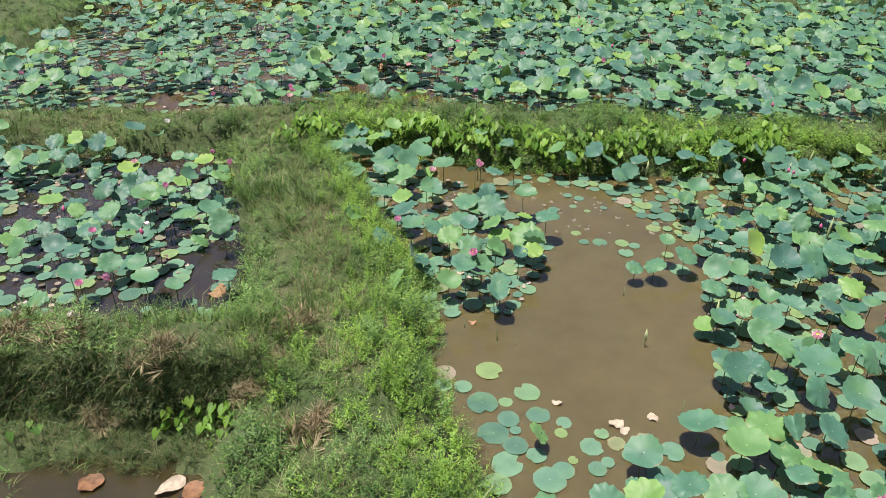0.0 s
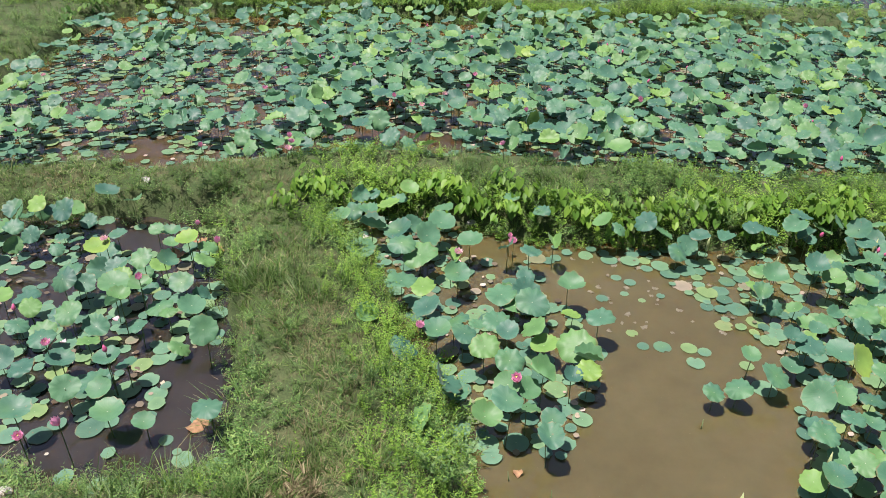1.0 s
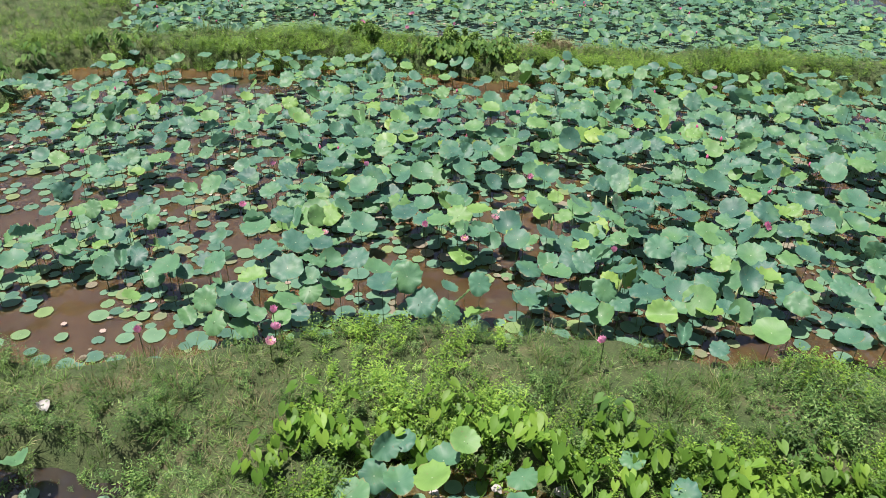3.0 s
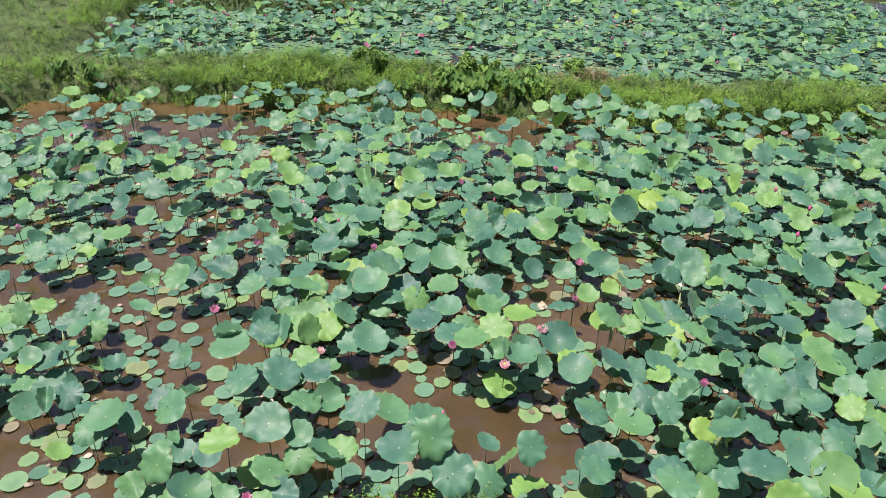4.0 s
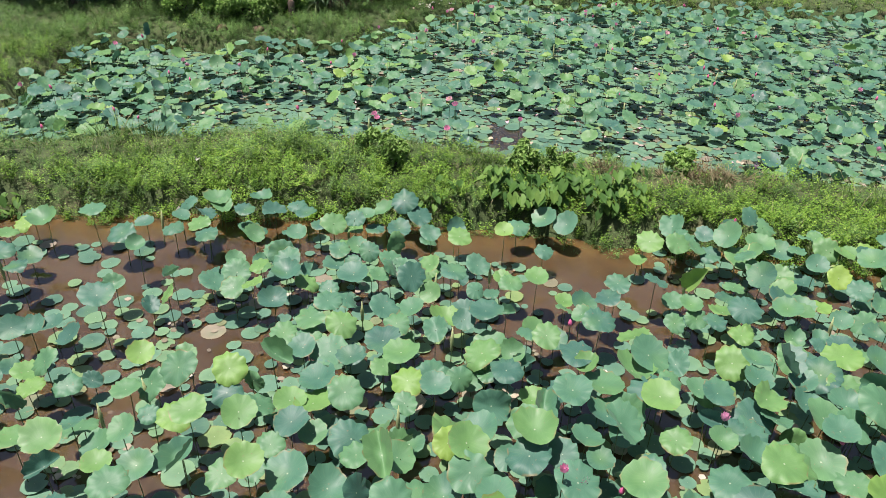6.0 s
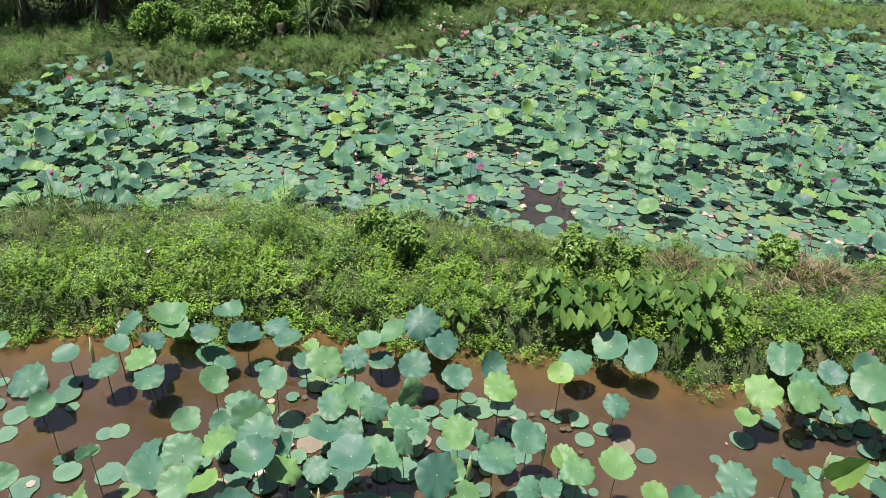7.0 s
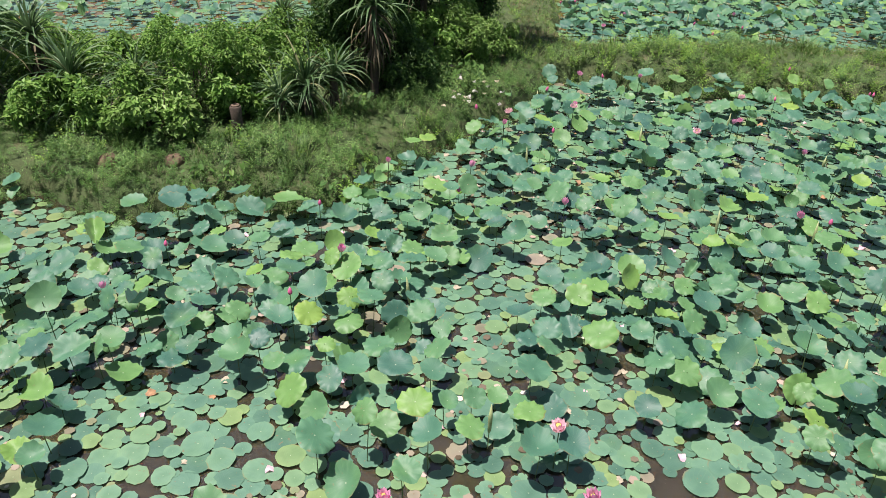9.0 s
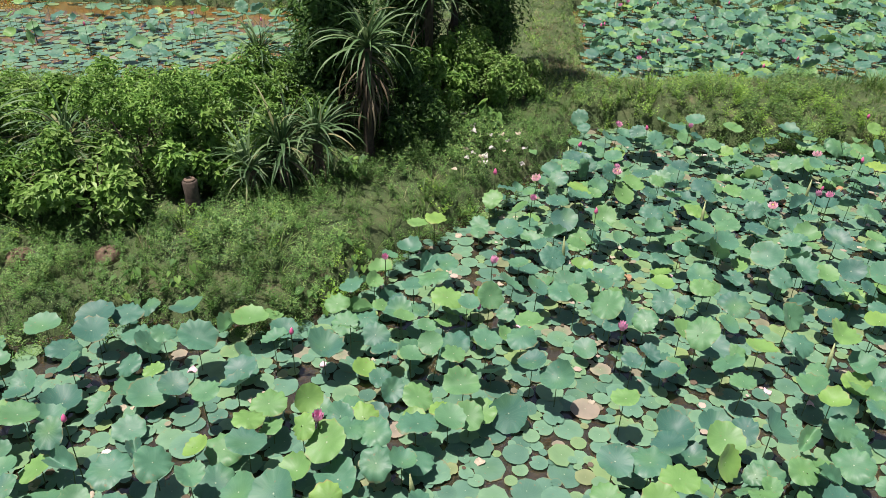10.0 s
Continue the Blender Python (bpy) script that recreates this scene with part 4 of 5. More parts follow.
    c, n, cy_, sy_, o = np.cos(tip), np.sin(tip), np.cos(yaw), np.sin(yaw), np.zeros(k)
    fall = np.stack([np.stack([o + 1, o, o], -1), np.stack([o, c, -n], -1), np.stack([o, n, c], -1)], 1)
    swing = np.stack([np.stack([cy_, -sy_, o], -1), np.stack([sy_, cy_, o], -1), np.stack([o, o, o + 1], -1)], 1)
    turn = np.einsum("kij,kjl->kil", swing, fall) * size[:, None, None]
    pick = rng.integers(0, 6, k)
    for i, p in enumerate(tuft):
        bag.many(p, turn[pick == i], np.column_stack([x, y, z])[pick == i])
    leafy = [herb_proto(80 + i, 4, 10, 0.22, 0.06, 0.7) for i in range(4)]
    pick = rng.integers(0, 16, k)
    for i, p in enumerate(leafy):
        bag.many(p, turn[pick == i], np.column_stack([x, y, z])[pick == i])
    tagged(new("hanging_grass", bag.mesh("hanging_grass", M_SHADED_GRASS)), "matted grass hanging down the upright ditch bank, coloured dark for shade", "bank plants", kind="stuff")
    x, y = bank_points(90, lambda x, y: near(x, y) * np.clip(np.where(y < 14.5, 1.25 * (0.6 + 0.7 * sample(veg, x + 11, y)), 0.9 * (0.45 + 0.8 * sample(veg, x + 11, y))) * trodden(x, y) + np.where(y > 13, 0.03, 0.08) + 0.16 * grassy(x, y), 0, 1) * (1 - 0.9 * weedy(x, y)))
    sow("dry_grass", [grass_proto(100 + i, 9, 0.03, 1.0) for i in range(6)], M_DRY, x, y, 0.09, 0.22, 0.6, "withered straw-brown grass on the dikes")


banks()


# ---- large plants ----
M_TARO = foliage("taro_leaf", [(0.0, (0.056, 0.135, 0.034)), (0.6, (0.098, 0.205, 0.046)), (1.0, (0.170, 0.285, 0.062))], 0.55, True, 0.22, 5.0, (0.65, 0.7, 0.65), 0.15)
M_SPIKE = foliage("screw_pine_leaf", [(0.0, (0.055, 0.115, 0.045)), (0.6, (0.110, 0.195, 0.080)), (0.92, (0.175, 0.255, 0.115)), (1.0, (0.30, 0.26, 0.13))], 0.42, True, 0.2, 1.2, (0.7, 0.75, 0.7), 0.2)
M_BUSH = foliage("bush_leaf", [(0.0, (0.110, 0.235, 0.048)), (0.5, (0.195, 0.375, 0.075)), (1.0, (0.310, 0.480, 0.115))], patch=2.5, patch_tone=(0.5, 0.55, 0.45))
M_BUSH_PALE = foliage("bush_leaf_pale", [(0.0, (0.135, 0.265, 0.055)), (0.5, (0.225, 0.390, 0.090)), (1.0, (0.350, 0.500, 0.160))])
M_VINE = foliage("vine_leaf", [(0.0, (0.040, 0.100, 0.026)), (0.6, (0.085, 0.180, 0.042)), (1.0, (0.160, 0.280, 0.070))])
M_BARK = plain("dark_bark", (0.070, 0.052, 0.038), 0.9, 0.4, 18.0)
M_CUT = plain("old_cut_wood", (0.13, 0.09, 0.06), 0.85, 0.35, 20.0)
M_DEAD = plain("withered_leaf", (0.33, 0.19, 0.10), 0.8, 0.35, 18.0, 0.1)
M_SODDEN = plain("sodden_leaf", (0.19, 0.095, 0.042), 0.7, 0.45, 14.0, 0.1)
M_DEAD_PALE = plain("bleached_leaf", (0.40, 0.34, 0.25), 0.8, 0.25, 18.0, 0.1)
M_BAG = plain("white_plastic", (0.45, 0.43, 0.40), 0.4, 0.12, 9.0, 0.15)
M_ROT = plain("rotting_leaf", (0.16, 0.14, 0.095), 0.6, 0.4, 16.0)
M_EARTH = plain("bare_earth", (0.13, 0.085, 0.055), 0.95, 0.35, 14.0)


def ground_z(x, y):
    return float(sample(HEIGHT, np.array([x]), np.array([y]))[0])


def heart_leaf(seed, lean, droop):
    """A heart-shaped leaf on its own long stem; the blade is 1 long."""
    r, bag = random.Random(seed), Bag()
    top = np.array([math.sin(lean) * 1.6, 0, math.cos(lean) * 1.5])
    mid = np.array([math.sin(lean) * 0.5, 0, math.cos(lean) * 0.9])
    n = np.array([0, 1.0, 0])
    for a, b in ((np.zeros(3), mid), (mid, top)):
        bag.add(np.array([a - n * 0.03, a + n * 0.03, b + n * 0.025, b - n * 0.025]), np.array([(0, 1, 2), (0, 2, 3)]))
    d = np.array([math.cos(droop), 0, -math.sin(droop)])
    u = np.array([math.sin(droop), 0, math.cos(droop)])
    shape = [(-0.34, 0.15), (-0.27, 0.32), (0.02, 0.42), (0.34, 0.35), (0.62, 0.17), (0.80, 0.0)]
    v, t = [top], []
    for sgn in (1, -1):
        for i, (a, w) in enumerate(shape):
            v.append(top + d * a * (1 + r.uniform(-0.05, 0.05)) + n * sgn * w + u * (0.38 * w + r.uniform(-0.02, 0.02) - 0.10 * max(0, a) ** 2))
    for base in (1, 7):
        for i in range(5):
            t.append((0, base + i, base + i + 1) if base == 1 else (0, base + i + 1, base + i))
    bag.add(np.array(v), np.array(t))
    return bag.mesh("heart_leaf", M_TARO, True)


HEART = [heart_leaf(i, a, b) for i, (a, b) in enumerate(((0.15, 0.3), (0.35, 0.5), (0.55, 0.7), (0.75, 0.85), (0.95, 0.6), (0.45, 0.95)))]


M_TARO_LIME = foliage("lime_heart_leaf", [(0.0, (0.092, 0.215, 0.028)), (0.6, (0.150, 0.300, 0.038)), (1.0, (0.235, 0.390, 0.055))], 0.5, True, 0.3)
HEART_LIME = []
for me in HEART:
    light = me.copy()
    light.materials[0] = M_TARO_LIME
    HEART_LIME.append(light)


def taro_plant(x, y, leaves, size, kinds=HEART, label="lush green taro plant with heart-shaped leaves on the bank"):
    t = spot("taro_plant", x, y, ground_z(x, y) - 0.02, label, "taro plant", "taro plants on the banks")
    for i in range(int(leaves * 2.8)):
        s = size * random.uniform(0.42, 0.82)
        part("leaf", random.choice(kinds), t, sized(pose(random.uniform(-0.2, 0.2), random.uniform(-0.2, 0.2), random.uniform(-0.1, 0.25), 0, 0, random.gauss(-90, 62)), s))


for x, y, n, s in ((-1.15, 29.95, 10, 0.30), (-0.75, 29.75, 9, 0.27), (-0.45, 30.05, 11, 0.31), (-1.35, 30.3, 8, 0.27), (0.34, 30.0, 10, 0.29), (0.20, 29.65, 9, 0.25), (0.60, 29.75, 8, 0.25), (-1.7, 30.15, 7, 0.24), (-0.1, 30.3, 8, 0.27), (0.75, 30.2, 8, 0.25),
                   (0.78, 14.75, 5, 0.22), (2.80, 14.15, 6, 0.23), (4.0, 14.3, 6, 0.22),
                   (-4.85, 6.0, 2, 0.17), (-10.6, 30.1, 8, 0.30), (-9.9, 29.9, 7, 0.24)):
    taro_plant(x, y, n, s)
for x, y, n, s in ((-11.6, 30.3, 8, 0.30), (-12.6, 28.6, 8, 0.30), (-12.8, 27.0, 7, 0.28), (-7.4, 40.0, 5, 0.16), (-6.9, 40.1, 5, 0.14), (-5.2, 40.2, 5, 0.16), (-4.9, 40.9, 5, 0.15),
                   (-2.9, 45.3, 6, 0.25), (-3.2, 46.6, 7, 0.27), (-5.0, 43.0, 5, 0.20), (-2.7, 29.9, 5, 0.20), (-2.3, 30.1, 5, 0.18)):
    taro_plant(x, y, n, s)
for x, y, n, s in ((-2.52, 6.05, 5, 0.17), (-3.1, 6.10, 5, 0.16), (-2.8, 6.12, 4, 0.14), (-3.0, 14.4, 6, 0.22), (-2.6, 14.7, 6, 0.24), (-2.25, 14.6, 6, 0.22), (-3.2, 14.0, 5, 0.20), (-2.9, 14.9, 5, 0.22)):
    taro_plant(x, y, n + 2, s * 1.05, HEART_LIME, "low bright green heart-leaved plant on the dike slope")
for i in range(34):
    x = -1.7 + 8.6 * i / 33 + random.uniform(-0.12, 0.12)
    taro_plant(x, float(line(x, DIKE_1[0])) + random.uniform(0.10, 0.75), random.randint(6, 8), random.uniform(0.19, 0.27), HEART_LIME, "low bright green heart-leaved plant on the dike slope")


def strap_leaf(seed, rise, droop):
    """A long arching saw-edged leaf, 1 long, folded along its middle."""
    v, t, p, a = [], [], np.zeros(3), rise
    n = 7
    for i in range(n + 1):
        f = i / n
        w = 0.021 * min(1, f * 5 + 0.5) * (1 - f ** 2.2) + 0.002
        fold = np.array([-math.sin(a), 0, math.cos(a)]) * w * 0.5
        v += [p + np.array([0, w, 0]) + fold, p.copy(), p + np.array([0, -w, 0]) + fold]
        p = p + np.array([math.cos(a), 0, math.sin(a)]) / n
        a -= droop / n * (0.4 + 1.2 * f)
    for i in range(n):
        b = 3 * i
        t += [(b, b + 1, b + 4), (b, b + 4, b + 3), (b + 1, b + 2, b + 5), (b + 1, b + 5, b + 4)]
    return mesh("strap_leaf", np.array(v), t, M_SPIKE, smooth=True)


M_SKIRT = foliage("hanging_dead_leaf", [(0.0, (0.06, 0.045, 0.028)), (0.6, (0.13, 0.10, 0.06)), (1.0, (0.24, 0.20, 0.13))], 0.7, True, 0.1)
STRAP = [strap_leaf(i, a, b) for i, (a, b) in enumerate(((1.35, 1.2), (1.15, 1.9), (0.95, 2.3), (0.7, 2.3), (0.4, 1.9), (0.0, 1.5), (1.1, 2.7)))]
DEAD_STRAP = []
for me in STRAP[3:6]:
    dead = me.copy()
    dead.materials[0] = M_SKIRT
    DEAD_STRAP.append(dead)
TRUNK_MESH = lathe("trunk", [(1.25, 0), (1.0, 0.15), (0.9, 0.5), (0.85, 0.8), (0.9, 1.0)], M_BARK, 9)


def screw_pine(x, y, trunk, reach, leaves, skirt=0):
    z = ground_z(x, y)
    t = spot("screw_pine", x, y, z, "spiky screw pine with long arching grey-green leaves", "screw pine", "screw pines on the bank")
    part("trunk", TRUNK_MESH, t, sized(pose(0, 0, -0.1), 0.09, 0.09, trunk + 0.15))
    for i in range(int(leaves * 1.7)):
        f = i / (leaves * 1.7)
        me = STRAP[min(6, int(f * 6 + random.uniform(0, 1)))]
        part("leaf", me, t, sized(pose(0, 0, trunk + 0.10 * (1 - f), 0, 0, 137.5 * i + random.uniform(-25, 25)) @ pose(0, 0, 0, random.gauss(0, 14), random.gauss(0, 12), 0), reach * random.uniform(0.65, 1.2)))
    for i in range(int(skirt * 1.5)):
        part("dead_leaf", random.choice(DEAD_STRAP), t, sized(pose(0, 0, trunk * random.uniform(0.55, 0.98), 0, 0, 137.5 * i) @ pose(0, 0, 0, 0, random.uniform(46, 74), 0), reach * random.uniform(0.6, 0.95)), "hanging dry brown leaf")


for x, y, h, r, n, sk in ((-6.1, 42.6, 0.55, 0.95, 50, 10), (-5.6, 42.9, 0.6, 0.9, 46, 14), (-6.5, 42.3, 0.3, 0.8, 36, 4), (-4.9, 43.75, 1.80, 1.0, 54, 60), (-9.2, 42.5, 0.45, 0.95, 36, 5), (-10.3, 42.3, 0.6, 1.1, 44, 8),
                          (-12.0, 42.2, 1.1, 1.3, 48, 16), (-12.8, 42.9, 1.6, 1.3, 48, 18), (-4.0, 46.6, 1.9, 1.1, 46, 14), (-11.3, 43.2, 1.2, 1.1, 44, 12), (-6.9, 45.0, 1.2, 0.9, 36, 6),
                          (-14.2, 42.4, 1.4, 1.3, 46, 16), (-3.5, 47.9, 1.6, 1.1, 40, 10)):
    screw_pine(x, y, h, r, n, sk)


screw_pine(-9.9, 41.55, 0.12, 0.95, 26)
screw_pine(-8.9, 41.7, 0.35, 0.75, 20)


def leafy(seed, lobes, count, length, width, mat, name="foliage"):
    """Many small leaves over a few uneven lobes (x, y, z, radius, height)."""
    r = np.random.default_rng(seed)
    vs, ts, n0 = [], [], 0
    for lx, ly, lz, rad, tall in lobes:
        k = count
        d = r.normal(0, 1, (k, 3))
        d /= np.linalg.norm(d, axis=1, keepdims=True)
        d[:, 2] = np.abs(d[:, 2]) * np.where(r.uniform(0, 1, k) < 0.25, -1, 1)
        shell = r.uniform(0.55, 1.05, k) * (1 + 0.22 * np.sin(5 * d[:, 0] + seed) * np.sin(4 * d[:, 1] + 2 * seed))
        c = d * shell[:, None] * np.array([rad, rad, tall]) + np.array([lx, ly, lz])
        up = d * 0.5 + np.array([0, 0, 0.6]) + r.normal(0, 0.35, (k, 3))
        up /= np.linalg.norm(up, axis=1, keepdims=True)
        way = np.cross(up, r.normal(0, 1, (k, 3)))
        way /= np.linalg.norm(way, axis=1, keepdims=True)
        side = np.cross(up, way)
        ln = (length * r.uniform(0.6, 1.3, k))[:, None]
        wd = (width * r.uniform(0.7, 1.2, k))[:, None]
        q = np.stack([c, c + way * ln * 0.45 + side * wd / 2 + up * wd * 0.2, c + way * ln - up * ln * 0.2, c + way * ln * 0.45 - side * wd / 2 + up * wd * 0.2], 1)
        vs.append(q.reshape(-1, 3))
        b = (np.arange(k) * 4 + n0)[:, None]
        ts.append(np.concatenate([b + np.array([[0, 1, 2]]), b + np.array([[0, 2, 3]])]))
        n0 += 4 * k
    return mesh(name, np.concatenate(vs), np.concatenate(ts), mat)


def limb(p, q, r0, r1, name="limb", bend=0.1, seed=0):
    """A tapered, slightly bent branch."""
    r = random.Random(seed)
    p, q = Vector(p), Vector(q)
    v, t, seg, n = [], [], 7, 6
    off = Vector((r.uniform(-1, 1), r.uniform(-1, 1), 0)) * bend
    x_, y_ = (q - p).orthogonal().normalized(), (q - p).cross((q - p).orthogonal()).normalized()
    for i in range(n + 1):
        f = i / n
        c = p.lerp(q, f) + off * math.sin(f * math.pi)
        rad = (r0 + (r1 - r0) * f) * r.uniform(0.9, 1.1)
        v += [tuple(c + (x_ * math.cos(a) + y_ * math.sin(a)) * rad) for a in (2 * math.pi * j / seg for j in range(seg))]
    for i in range(n):
        for j in range(seg):
            a, b = i * seg + j, i * seg + (j + 1) % seg
            t += [(a, b, b + seg), (a, b + seg, a + seg)]
    return mesh(name, v, t, M_BARK, smooth=True)


def bush(x, y, r, h, mat, seed, length=0.10, width=0.045, label="dense green leafy bush on the pond bank", count=420):
    q = random.Random(seed)
    t = spot("bush", x, y, ground_z(x, y), label, "bush", "bushes on the bank")
    lobes = [(0, 0, h * 0.40, r * 0.75, h * 0.42)]
    for i in range(9):
        a = i * 2.4 + q.uniform(-0.4, 0.4)
        d = r * q.uniform(0.35, 0.95)
        lobes.append((math.cos(a) * d, math.sin(a) * d, h * q.uniform(0.25, 0.95), r * q.uniform(0.16, 0.38), h * q.uniform(0.12, 0.30)))
    part("foliage", leafy(seed, lobes, count, length, width, mat), t)
    for i in range(4):
        a = i * 1.6 + q.uniform(-0.3, 0.3)
        part("stem", limb((0, 0, -0.05), (math.cos(a) * r * 0.5, math.sin(a) * r * 0.5, h * 0.7), 0.02, 0.008, "stem", 0.05, seed + i), t)


for i, (x, y, r, h, m) in enumerate(((-9.4, 41.5, 0.75, 1.0, M_BUSH), (-8.5, 41.35, 0.7, 0.95, M_BUSH_PALE), (-8.1, 42.5, 0.95, 1.4, M_BUSH), (-8.5, 44.0, 1.1, 1.35, M_BUSH), (-7.3, 45.3, 1.0, 1.0, M_BUSH),
                                     (-10.9, 44.6, 1.2, 0.7, M_BUSH_PALE), (-7.0, 43.6, 0.85, 1.35, M_BUSH), (-9.9, 43.8, 1.1, 0.95, M_BUSH), (-6.4, 44.3, 0.8, 1.4, M_BUSH), (-2.95, 46.2, 0.8, 1.1, M_BUSH_PALE),
                                     (-3.7, 45.9, 0.7, 1.1, M_BUSH), (-9.0, 45.2, 0.9, 0.7, M_BUSH), (-12.2, 44.8, 1.1, 0.9, M_BUSH), (-13.8, 44.8, 1.2, 1.5, M_BUSH), (-6.2, 45.6, 0.8, 1.3, M_BUSH),
                                     (-2.2, 46.9, 0.6, 0.7, M_BUSH_PALE), (-7.4, 42.3, 0.6, 1.0, M_BUSH), (-11.6, 43.8, 0.9, 1.0, M_BUSH), (-6.7, 42.9, 0.6, 1.1, M_BUSH_PALE), (-10.5, 41.6, 0.7, 0.9, M_BUSH),
                                     (-15.2, 43.0, 1.2, 1.6, M_BUSH), (-3.4, 47.2, 0.8, 1.3, M_BUSH))):
    bush(x, y, r, h, m, 300 + i, (0.10, 0.13, 0.08)[i % 3], (0.045, 0.07, 0.035)[i % 3], count=(340, 260, 420)[i % 3])
# two added dark bushes: shade below the tree built as foliage, hiding a trunk
bush(-4.75, 44.45, 0.55, 1.7, M_VINE, 391, label="added dark-leaved bush standing in for shade below the vine-hung tree")
bush(-4.35, 44.4, 0.8, 1.2, M_VINE, 390, label="added dark-leaved bush standing in for shade below the vine-hung tree")
for i, (x, y, r, h) in enumerate(((-3.36, 31.15, 0.30, 0.62), (-1.0, 31.1, 0.26, 0.52), (-0.36, 30.9, 0.25, 0.50), (-3.9, 31.6, 0.22, 0.40), (2.0, 31.2, 0.28, 0.42))):
    bush(x, y, r, h, M_BUSH_PALE, 340 + i, 0.10, 0.06, "upright pale green broad-leaved weed on the dike", 120)


def tree(x, y, tall, crown, drape, seed, shift=0.0):
    q = random.Random(seed)
    t = spot("tree", x, y, ground_z(x, y), "dark tree overgrown with hanging vines beside the pond", "tree", "trees on the bank")
    trunk = part("trunk", limb((0, 0, -0.2), (q.uniform(-0.2, 0.2), 0.1, tall * 0.7), 0.17, 0.09, "trunk", 0.15, seed), t)
    lobes = []
    for i in range(7):
        a = i * 0.9 + q.uniform(-0.3, 0.3)
        e = (shift + math.cos(a) * crown * 0.7, math.sin(a) * crown * 0.7, tall * q.uniform(0.66, 0.95))
        part("limb", limb((0, 0, tall * q.uniform(0.35, 0.6)), e, 0.06, 0.02, "limb", 0.2, seed + i), trunk)
        lobes.append((*e, crown * q.uniform(0.35, 0.55), crown * q.uniform(0.3, 0.45)))
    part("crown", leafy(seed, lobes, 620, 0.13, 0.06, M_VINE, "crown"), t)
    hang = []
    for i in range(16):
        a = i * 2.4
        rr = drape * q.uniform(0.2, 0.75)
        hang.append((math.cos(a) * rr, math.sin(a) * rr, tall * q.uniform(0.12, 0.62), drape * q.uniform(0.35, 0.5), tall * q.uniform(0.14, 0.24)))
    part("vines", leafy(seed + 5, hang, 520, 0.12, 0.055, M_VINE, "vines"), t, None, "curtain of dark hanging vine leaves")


for i, (x, y, h, c, d) in enumerate(((-5.65, 44.75, 5.2, 0.95, 0.85), (-2.75, 48.3, 4.8, 1.3, 0.8), (-13.4, 43.4, 4.8, 1.5, 1.2), (-4.5, 47.4, 4.6, 1.0, 0.7), (-16.0, 43.2, 4.8, 1.7, 1.2))):
    tree(x, y, h, c, d, 500 + 20 * i, 0.25 if i == 0 else 0.0)

stump = spot("tree_stump", -7.16, 41.62, ground_z(-7.16, 41.62), "short weathered brown tree stump among weeds", "stump")
stump_trunk = part("trunk", lathe("trunk", [(0.13, -0.1), (0.115, 0.1), (0.10, 0.3), (0.105, 0.5), (0.09, 0.52)], M_BARK, 11), stump)
part("cut_face", lathe("cut_face", [(0.085, 0.520), (0.07, 0.545), (0.03, 0.535)], M_CUT, 11), stump_trunk, None, "pale weathered cut wood")


# ---- small things ----
def crumple(name, mat, seed, seg=12, rings=4, flat=0.25, curl=0.5, uneven=0.25, cup=0.0):
    r = random.Random(seed)
    v, t = [(0, 0, 0.05)], []
    edge = [r.uniform(1 - uneven, 1 + 0.4 * uneven) for _ in range(seg)]
    for k in range(1, rings + 1):
        f = k / rings
        for i in range(seg):
            a = 2 * math.pi * i / seg
            z = flat * (f ** 2) * (curl * math.cos(2 * a + seed) + r.uniform(-0.5, 0.5)) + 0.08 + cup * (f - 0.45) * (f > 0.4)
            v.append((math.cos(a) * f * edge[i], math.sin(a) * f * edge[i] * 0.85, z))
    t = [(0, 1 + i, 1 + (i + 1) % seg) for i in range(seg)]
    for k in range(rings - 1):
        for i in range(seg):
            a, b = 1 + k * seg + i, 1 + k * seg + (i + 1) % seg
            t += [(a, a + seg, b + seg), (a, b + seg, b)]
    return mesh(name, v, t, mat, smooth=True)


DEAD_MESH = [crumple("withered_leaf", M_DEAD, i, 14, 3, 0.35, 0.9) for i in range(4)]
PALE_MESH = [crumple("bleached_leaf", M_DEAD_PALE, 9 + i, 14, 3, 0.3, 0.8) for i in range(4)]
BAG_MESH = [crumple("crumpled_bag", M_BAG, 20 + i, 11, 4, 0.9, 0.4) for i in range(3)]


def litter(name, me, x, y, z, r, label, category, group):
    ob = new(name, me)
    ob.matrix_basis = sized(pose(x, y, z, random.gauss(0, 4), random.gauss(0, 4), random.uniform(0, 360)), r)
    tagged(ob, label, category, group)


for x, y, r in ((-0.45, 8.6, 0.12), (-3.45, 9.05, 0.16), (-4.95, 13.1, 0.18), (-4.25, 13.3, 0.17), (-4.7, 13.55, 0.15), (-1.94, 20.55, 0.22), (-1.7, 20.7, 0.16), (0.5, 8.3, 0.07)):
    litter("withered_leaf", DEAD_MESH[int(100 * r) % 4], x, y, 0.02, r, "curled brown withered lotus leaf lying on water", "dead leaf", "withered lotus leaves")
for x, y, r in ((1.52, 6.62, 0.07), (2.68, 6.36, 0.08), (-2.83, 25.41, 0.22), (-1.6, 25.6, 0.16), (2.2, 6.25, 0.10), (2.28, 6.15, 0.08)):
    litter("bleached_leaf", PALE_MESH[int(100 * r) % 4], x, y, 0.02, r, "bleached straw-coloured lotus leaf lying on water", "dead leaf", "withered lotus leaves")
ROT_MESH = [crumple("leaf_scrap", M_ROT, 70 + i, 11, 3, 0.3, 0.8) for i in range(4)]
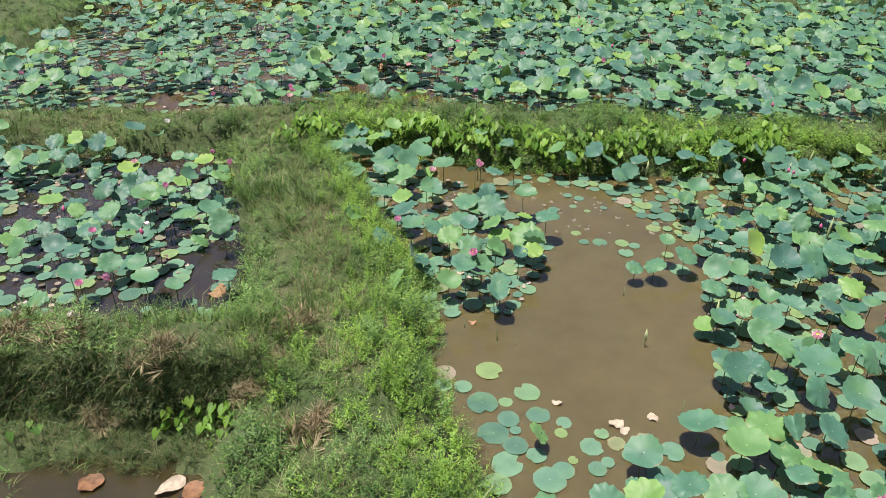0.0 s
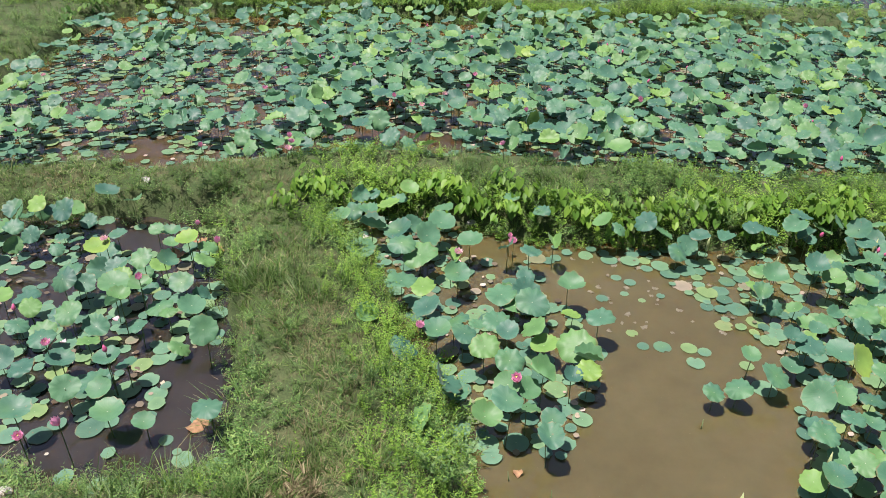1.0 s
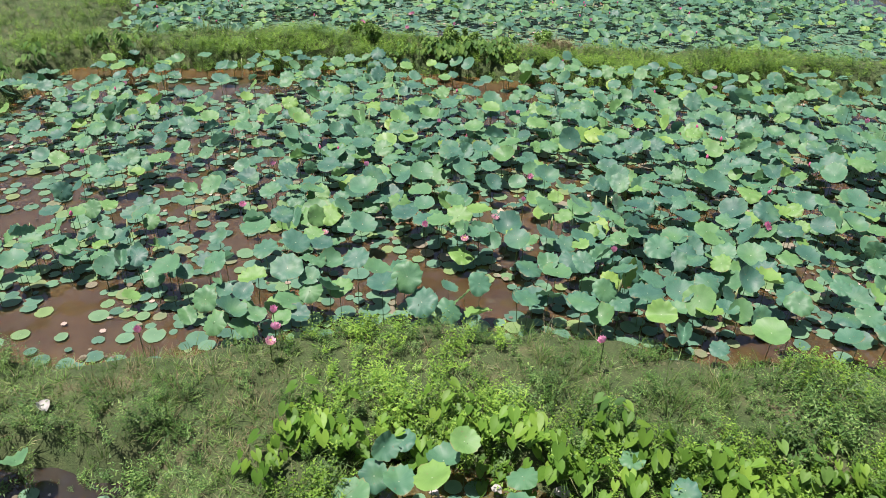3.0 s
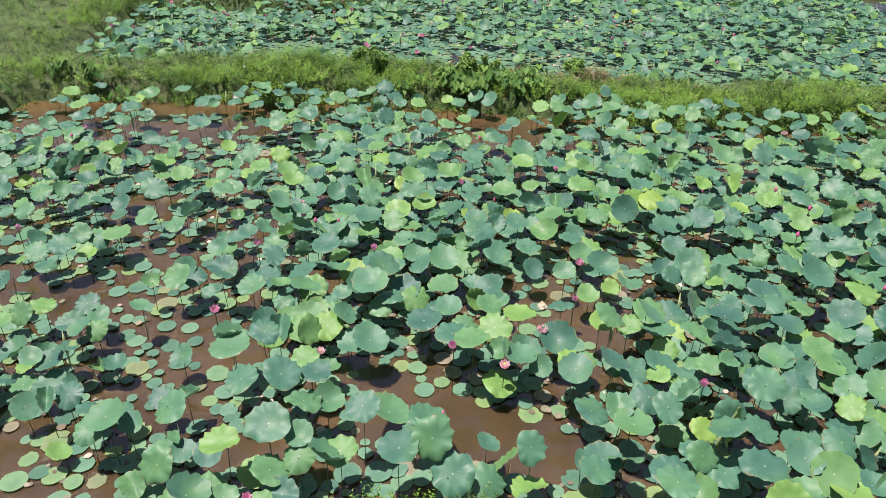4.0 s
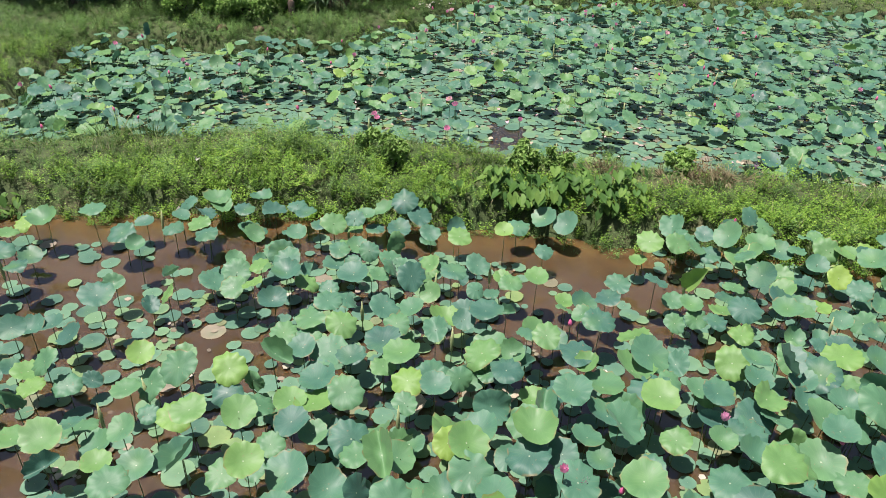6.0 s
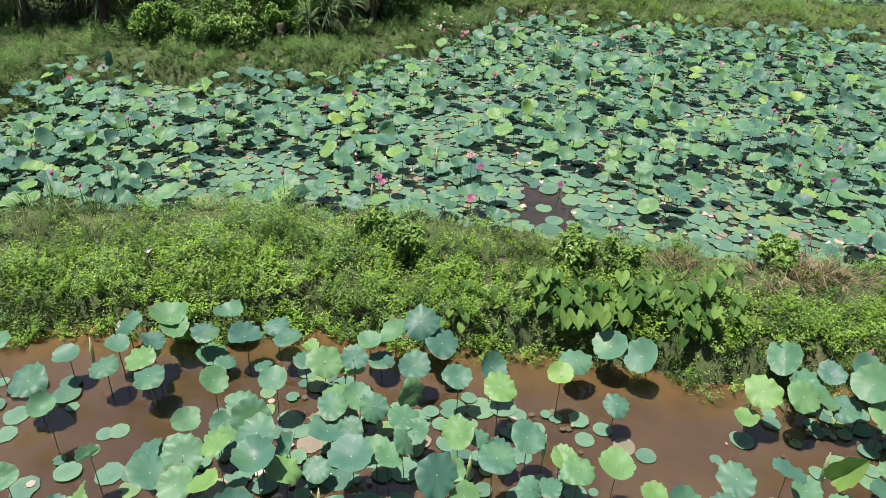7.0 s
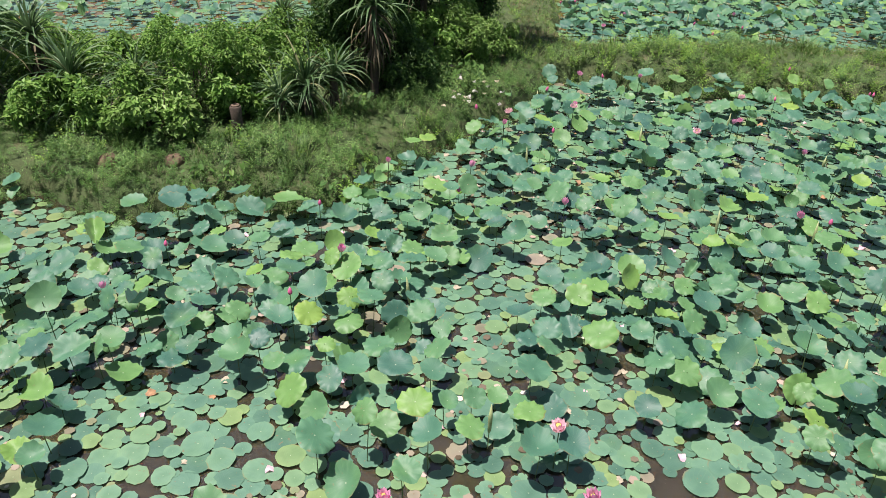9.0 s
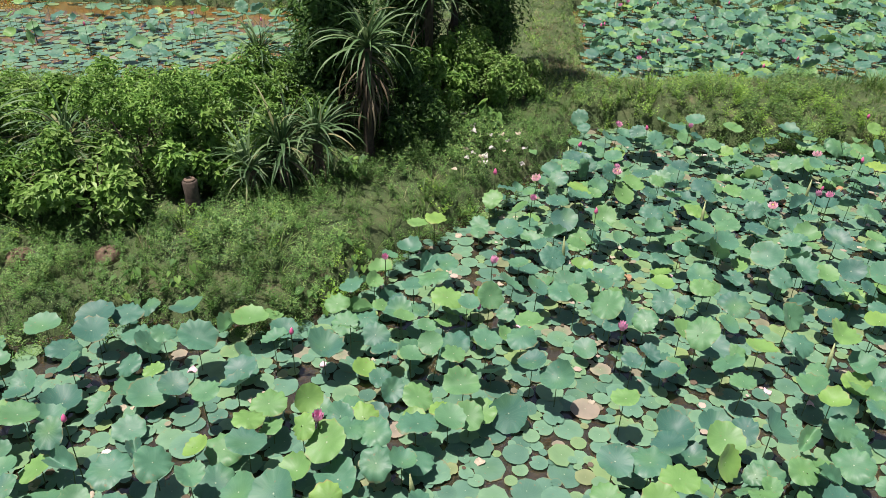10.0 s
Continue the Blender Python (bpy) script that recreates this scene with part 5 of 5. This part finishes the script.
for i in range(40):
    x, y = random.uniform(1.7, 4.3), random.uniform(11.0, 13.2)
    if sample(soft, np.array([x]), np.array([y]))[0] < 0.05:
        litter("leaf_scrap", ROT_MESH[i % 4], x, y, 0.0, random.uniform(0.025, 0.07), "small rotting lotus leaf scrap floating on muddy water", "dead leaf", "rotting leaf scraps in open water")
CUP_MESH = [crumple("withered_leaf", M_SODDEN, 50 + i, 20, 5, 0.14, 0.10, 0.12, 0.25) for i in range(2)]
litter("withered_leaf", CUP_MESH[0], -3.85, 5.30, 0.01, 0.145, "cupped brown withered lotus leaf floating in the ditch", "dead leaf", "withered lotus leaves")
litter("withered_leaf", CUP_MESH[1], -2.67, 5.19, 0.01, 0.150, "cupped brown withered lotus leaf floating in the ditch", "dead leaf", "withered lotus leaves")
pale_leaf = new("bleached_leaf", crumple("bleached_leaf", M_DEAD_PALE, 61, 16, 4, 0.25, 0.9, 0.15, 0.2))
pale_leaf.matrix_basis = sized(pose(-2.95, 5.24, 0.02, 0, 0, 38), 0.19, 0.11, 0.15)
tagged(pale_leaf, "bleached straw-coloured lotus leaf folded on ditch water", "dead leaf", "withered lotus leaves")
k = 0
for x, y, r in floating[rng.permutation(len(floating))]:
    if k >= 110:
        break
    if -8.5 < x < 6 and (y > 31.5 or y < 15 or k < 25):
        me, nm, lb = ((DEAD_MESH[k % 4], "withered_leaf", "curled brown withered lotus leaf lying on water") if k % 3 == 0 else
                      (PALE_MESH[k % 4], "bleached_leaf", "bleached straw-coloured lotus leaf lying on water"))
        litter(nm, me, x + 0.08, y, 0.03, r * random.uniform(0.5, 1.0), lb, "dead leaf", "withered lotus leaves")
        k += 1
for x, y, r in ((0.17, 14.06, 0.14), (-1.31, 14.04, 0.09), (-0.59, 14.10, 0.10), (-6.06, 14.97, 0.12), (-1.74, 13.55, 0.09), (-4.66, 7.23, 0.12), (-7.0, 29.85, 0.13), (-6.98, 31.0, 0.09)):
    litter("plastic_bag", BAG_MESH[int(100 * y) % 3], x, y, max(0.0, ground_z(x, y)) + 0.14, r * 0.75, "crumpled white plastic bag caught in bank weeds", "litter", "litter on the banks")
PETAL_MESH = [crumple("petal_scrap", M_PALE, 40 + i, 7, 2, 0.5, 0.7) for i in range(3)]
k = 0
for x, y, r in floating[rng.permutation(len(floating))]:
    if k >= 130:
        break
    if -9 < x < 7 and (32.5 < y < 46 or y < 14):
        pale = k % 2 == 0
        litter("fallen_petal", PETAL_MESH[k % 3] if pale else PALE_MESH[k % 4], x - 0.06, y + 0.05, 0.035, random.uniform(0.03, 0.07),
               "pale pink fallen lotus petal on floating leaves" if pale else "small bleached leaf scrap on floating leaves", "fallen petal", "fallen petals on the ponds")
        k += 1
for i in range(24):
    x, y = -2.9 + random.gauss(0, 0.35), 44.4 + random.gauss(0, 0.7)
    litter("fallen_petals", (BAG_MESH + PALE_MESH)[i % 7], x, y, max(0, ground_z(x, y)) + 0.20, random.uniform(0.04, 0.075), "pale fallen lotus petals scattered on bank weeds", "litter", "petals on the bank")


def mound(x, y, r, h, seed, label, mat):
    me = lathe("mound", [(r, -0.1), (r * 0.9, h * 0.3), (r * 0.6, h * 0.8), (r * 0.2, h)], mat, 14)
    q = random.Random(seed)
    for v in me.vertices:
        v.co += Vector((q.uniform(-1, 1), q.uniform(-1, 1), q.uniform(-1, 1))) * r * 0.12
    ob = new("earth_mound", me)
    ob.matrix_basis = pose(x, y, ground_z(x, y))
    tagged(ob, label, "mound", "mounds of earth")


mound(-9.02, 40.4, 0.20, 0.14, 1, "low mound of bare brown earth on the bank", M_EARTH)
mound(-8.0, 40.6, 0.18, 0.08, 2, "low mound of bare brown earth on the bank", M_EARTH)


def dry_clump(x, y, r, seed):
    bag = Bag()
    k = 26
    a = np.random.default_rng(seed)
    p = np.column_stack([a.normal(0, r * 0.45, k), a.normal(0, r * 0.45, k), np.zeros(k)])
    bag.many(grass_proto(seed, 16, 0.05, 0.9), turns(k, 1.25, np.full(k, r * 0.70)), p)
    ob = new("dry_grass_clump", bag.mesh("dry_grass_clump", M_DRY))
    ob.matrix_basis = pose(x, y, ground_z(x, y) + 0.10)
    tagged(ob, "matted clump of dry brown grass on the dike", "dry grass", "dry grass clumps")


for i, (x, y, r) in enumerate(((-1.82, 7.37, 0.32), (-1.42, 5.6, 0.34), (-2.03, 6.6, 0.2), (-4.51, 6.8, 0.34), (-3.3, 6.5, 0.3), (-5.3, 6.9, 0.3), (0.48, 31.0, 0.3), (2.09, 30.75, 0.45), (2.5, 30.9, 0.4), (-4.05, 32.15, 0.25), (-2.2, 6.2, 0.25), (-4.0, 6.1, 0.3))):
    dry_clump(x, y, r, 700 + i)


def stick(x, y, h, name, me, label, category):
    ob = new(name, me)
    ob.matrix_basis = sized(pose(x, y, -0.1, random.gauss(0, 4), random.gauss(0, 4), random.uniform(0, 360)), 1, 1, h + 0.1)
    tagged(ob, label, category, "stalks in open water")


STICK_MESH = lathe("bare_stalk", [(0.008, 0), (0.007, 0.5), (0.005, 1.0)], M_STALK, 6)
M_ROLL = plain("young_leaf", (0.40, 0.46, 0.22), 0.5, 0.2, 20.0, 0.2)
ROLL_MESH = lathe("rolled_leaf", [(0.006, 0), (0.006, 0.45), (0.02, 0.5), (0.024, 0.75), (0.004, 1.0)], M_ROLL, 7)
for x, y, h in ((2.9, 9.05, 0.16), (0.85, 7.9, 0.22), (-0.1, 7.3, 0.25), (3.0, 6.35, 0.32), (1.1, 7.8, 0.1), (0.4, 8.2, 0.15), (4.1, 6.9, 0.3)):
    stick(x, y, h, "bare_stalk", STICK_MESH, "thin dark bare lotus stalk standing in water", "stalk")
stick(2.92, 7.78, 0.32, "rolled_leaf", ROLL_MESH, "pale rolled young lotus leaf standing in water", "lotus leaf")
k = 0
for x, y, r in upright[rng.permutation(len(upright))]:
    if k >= 70:
        break
    if abs(x + y * 0.09) < 9:
        stick(x + 0.2, y + 0.1, random.uniform(0.45, 0.75), "rolled_leaf", ROLL_MESH, "pale rolled young lotus leaf standing among open leaves", "lotus leaf")
        k += 1
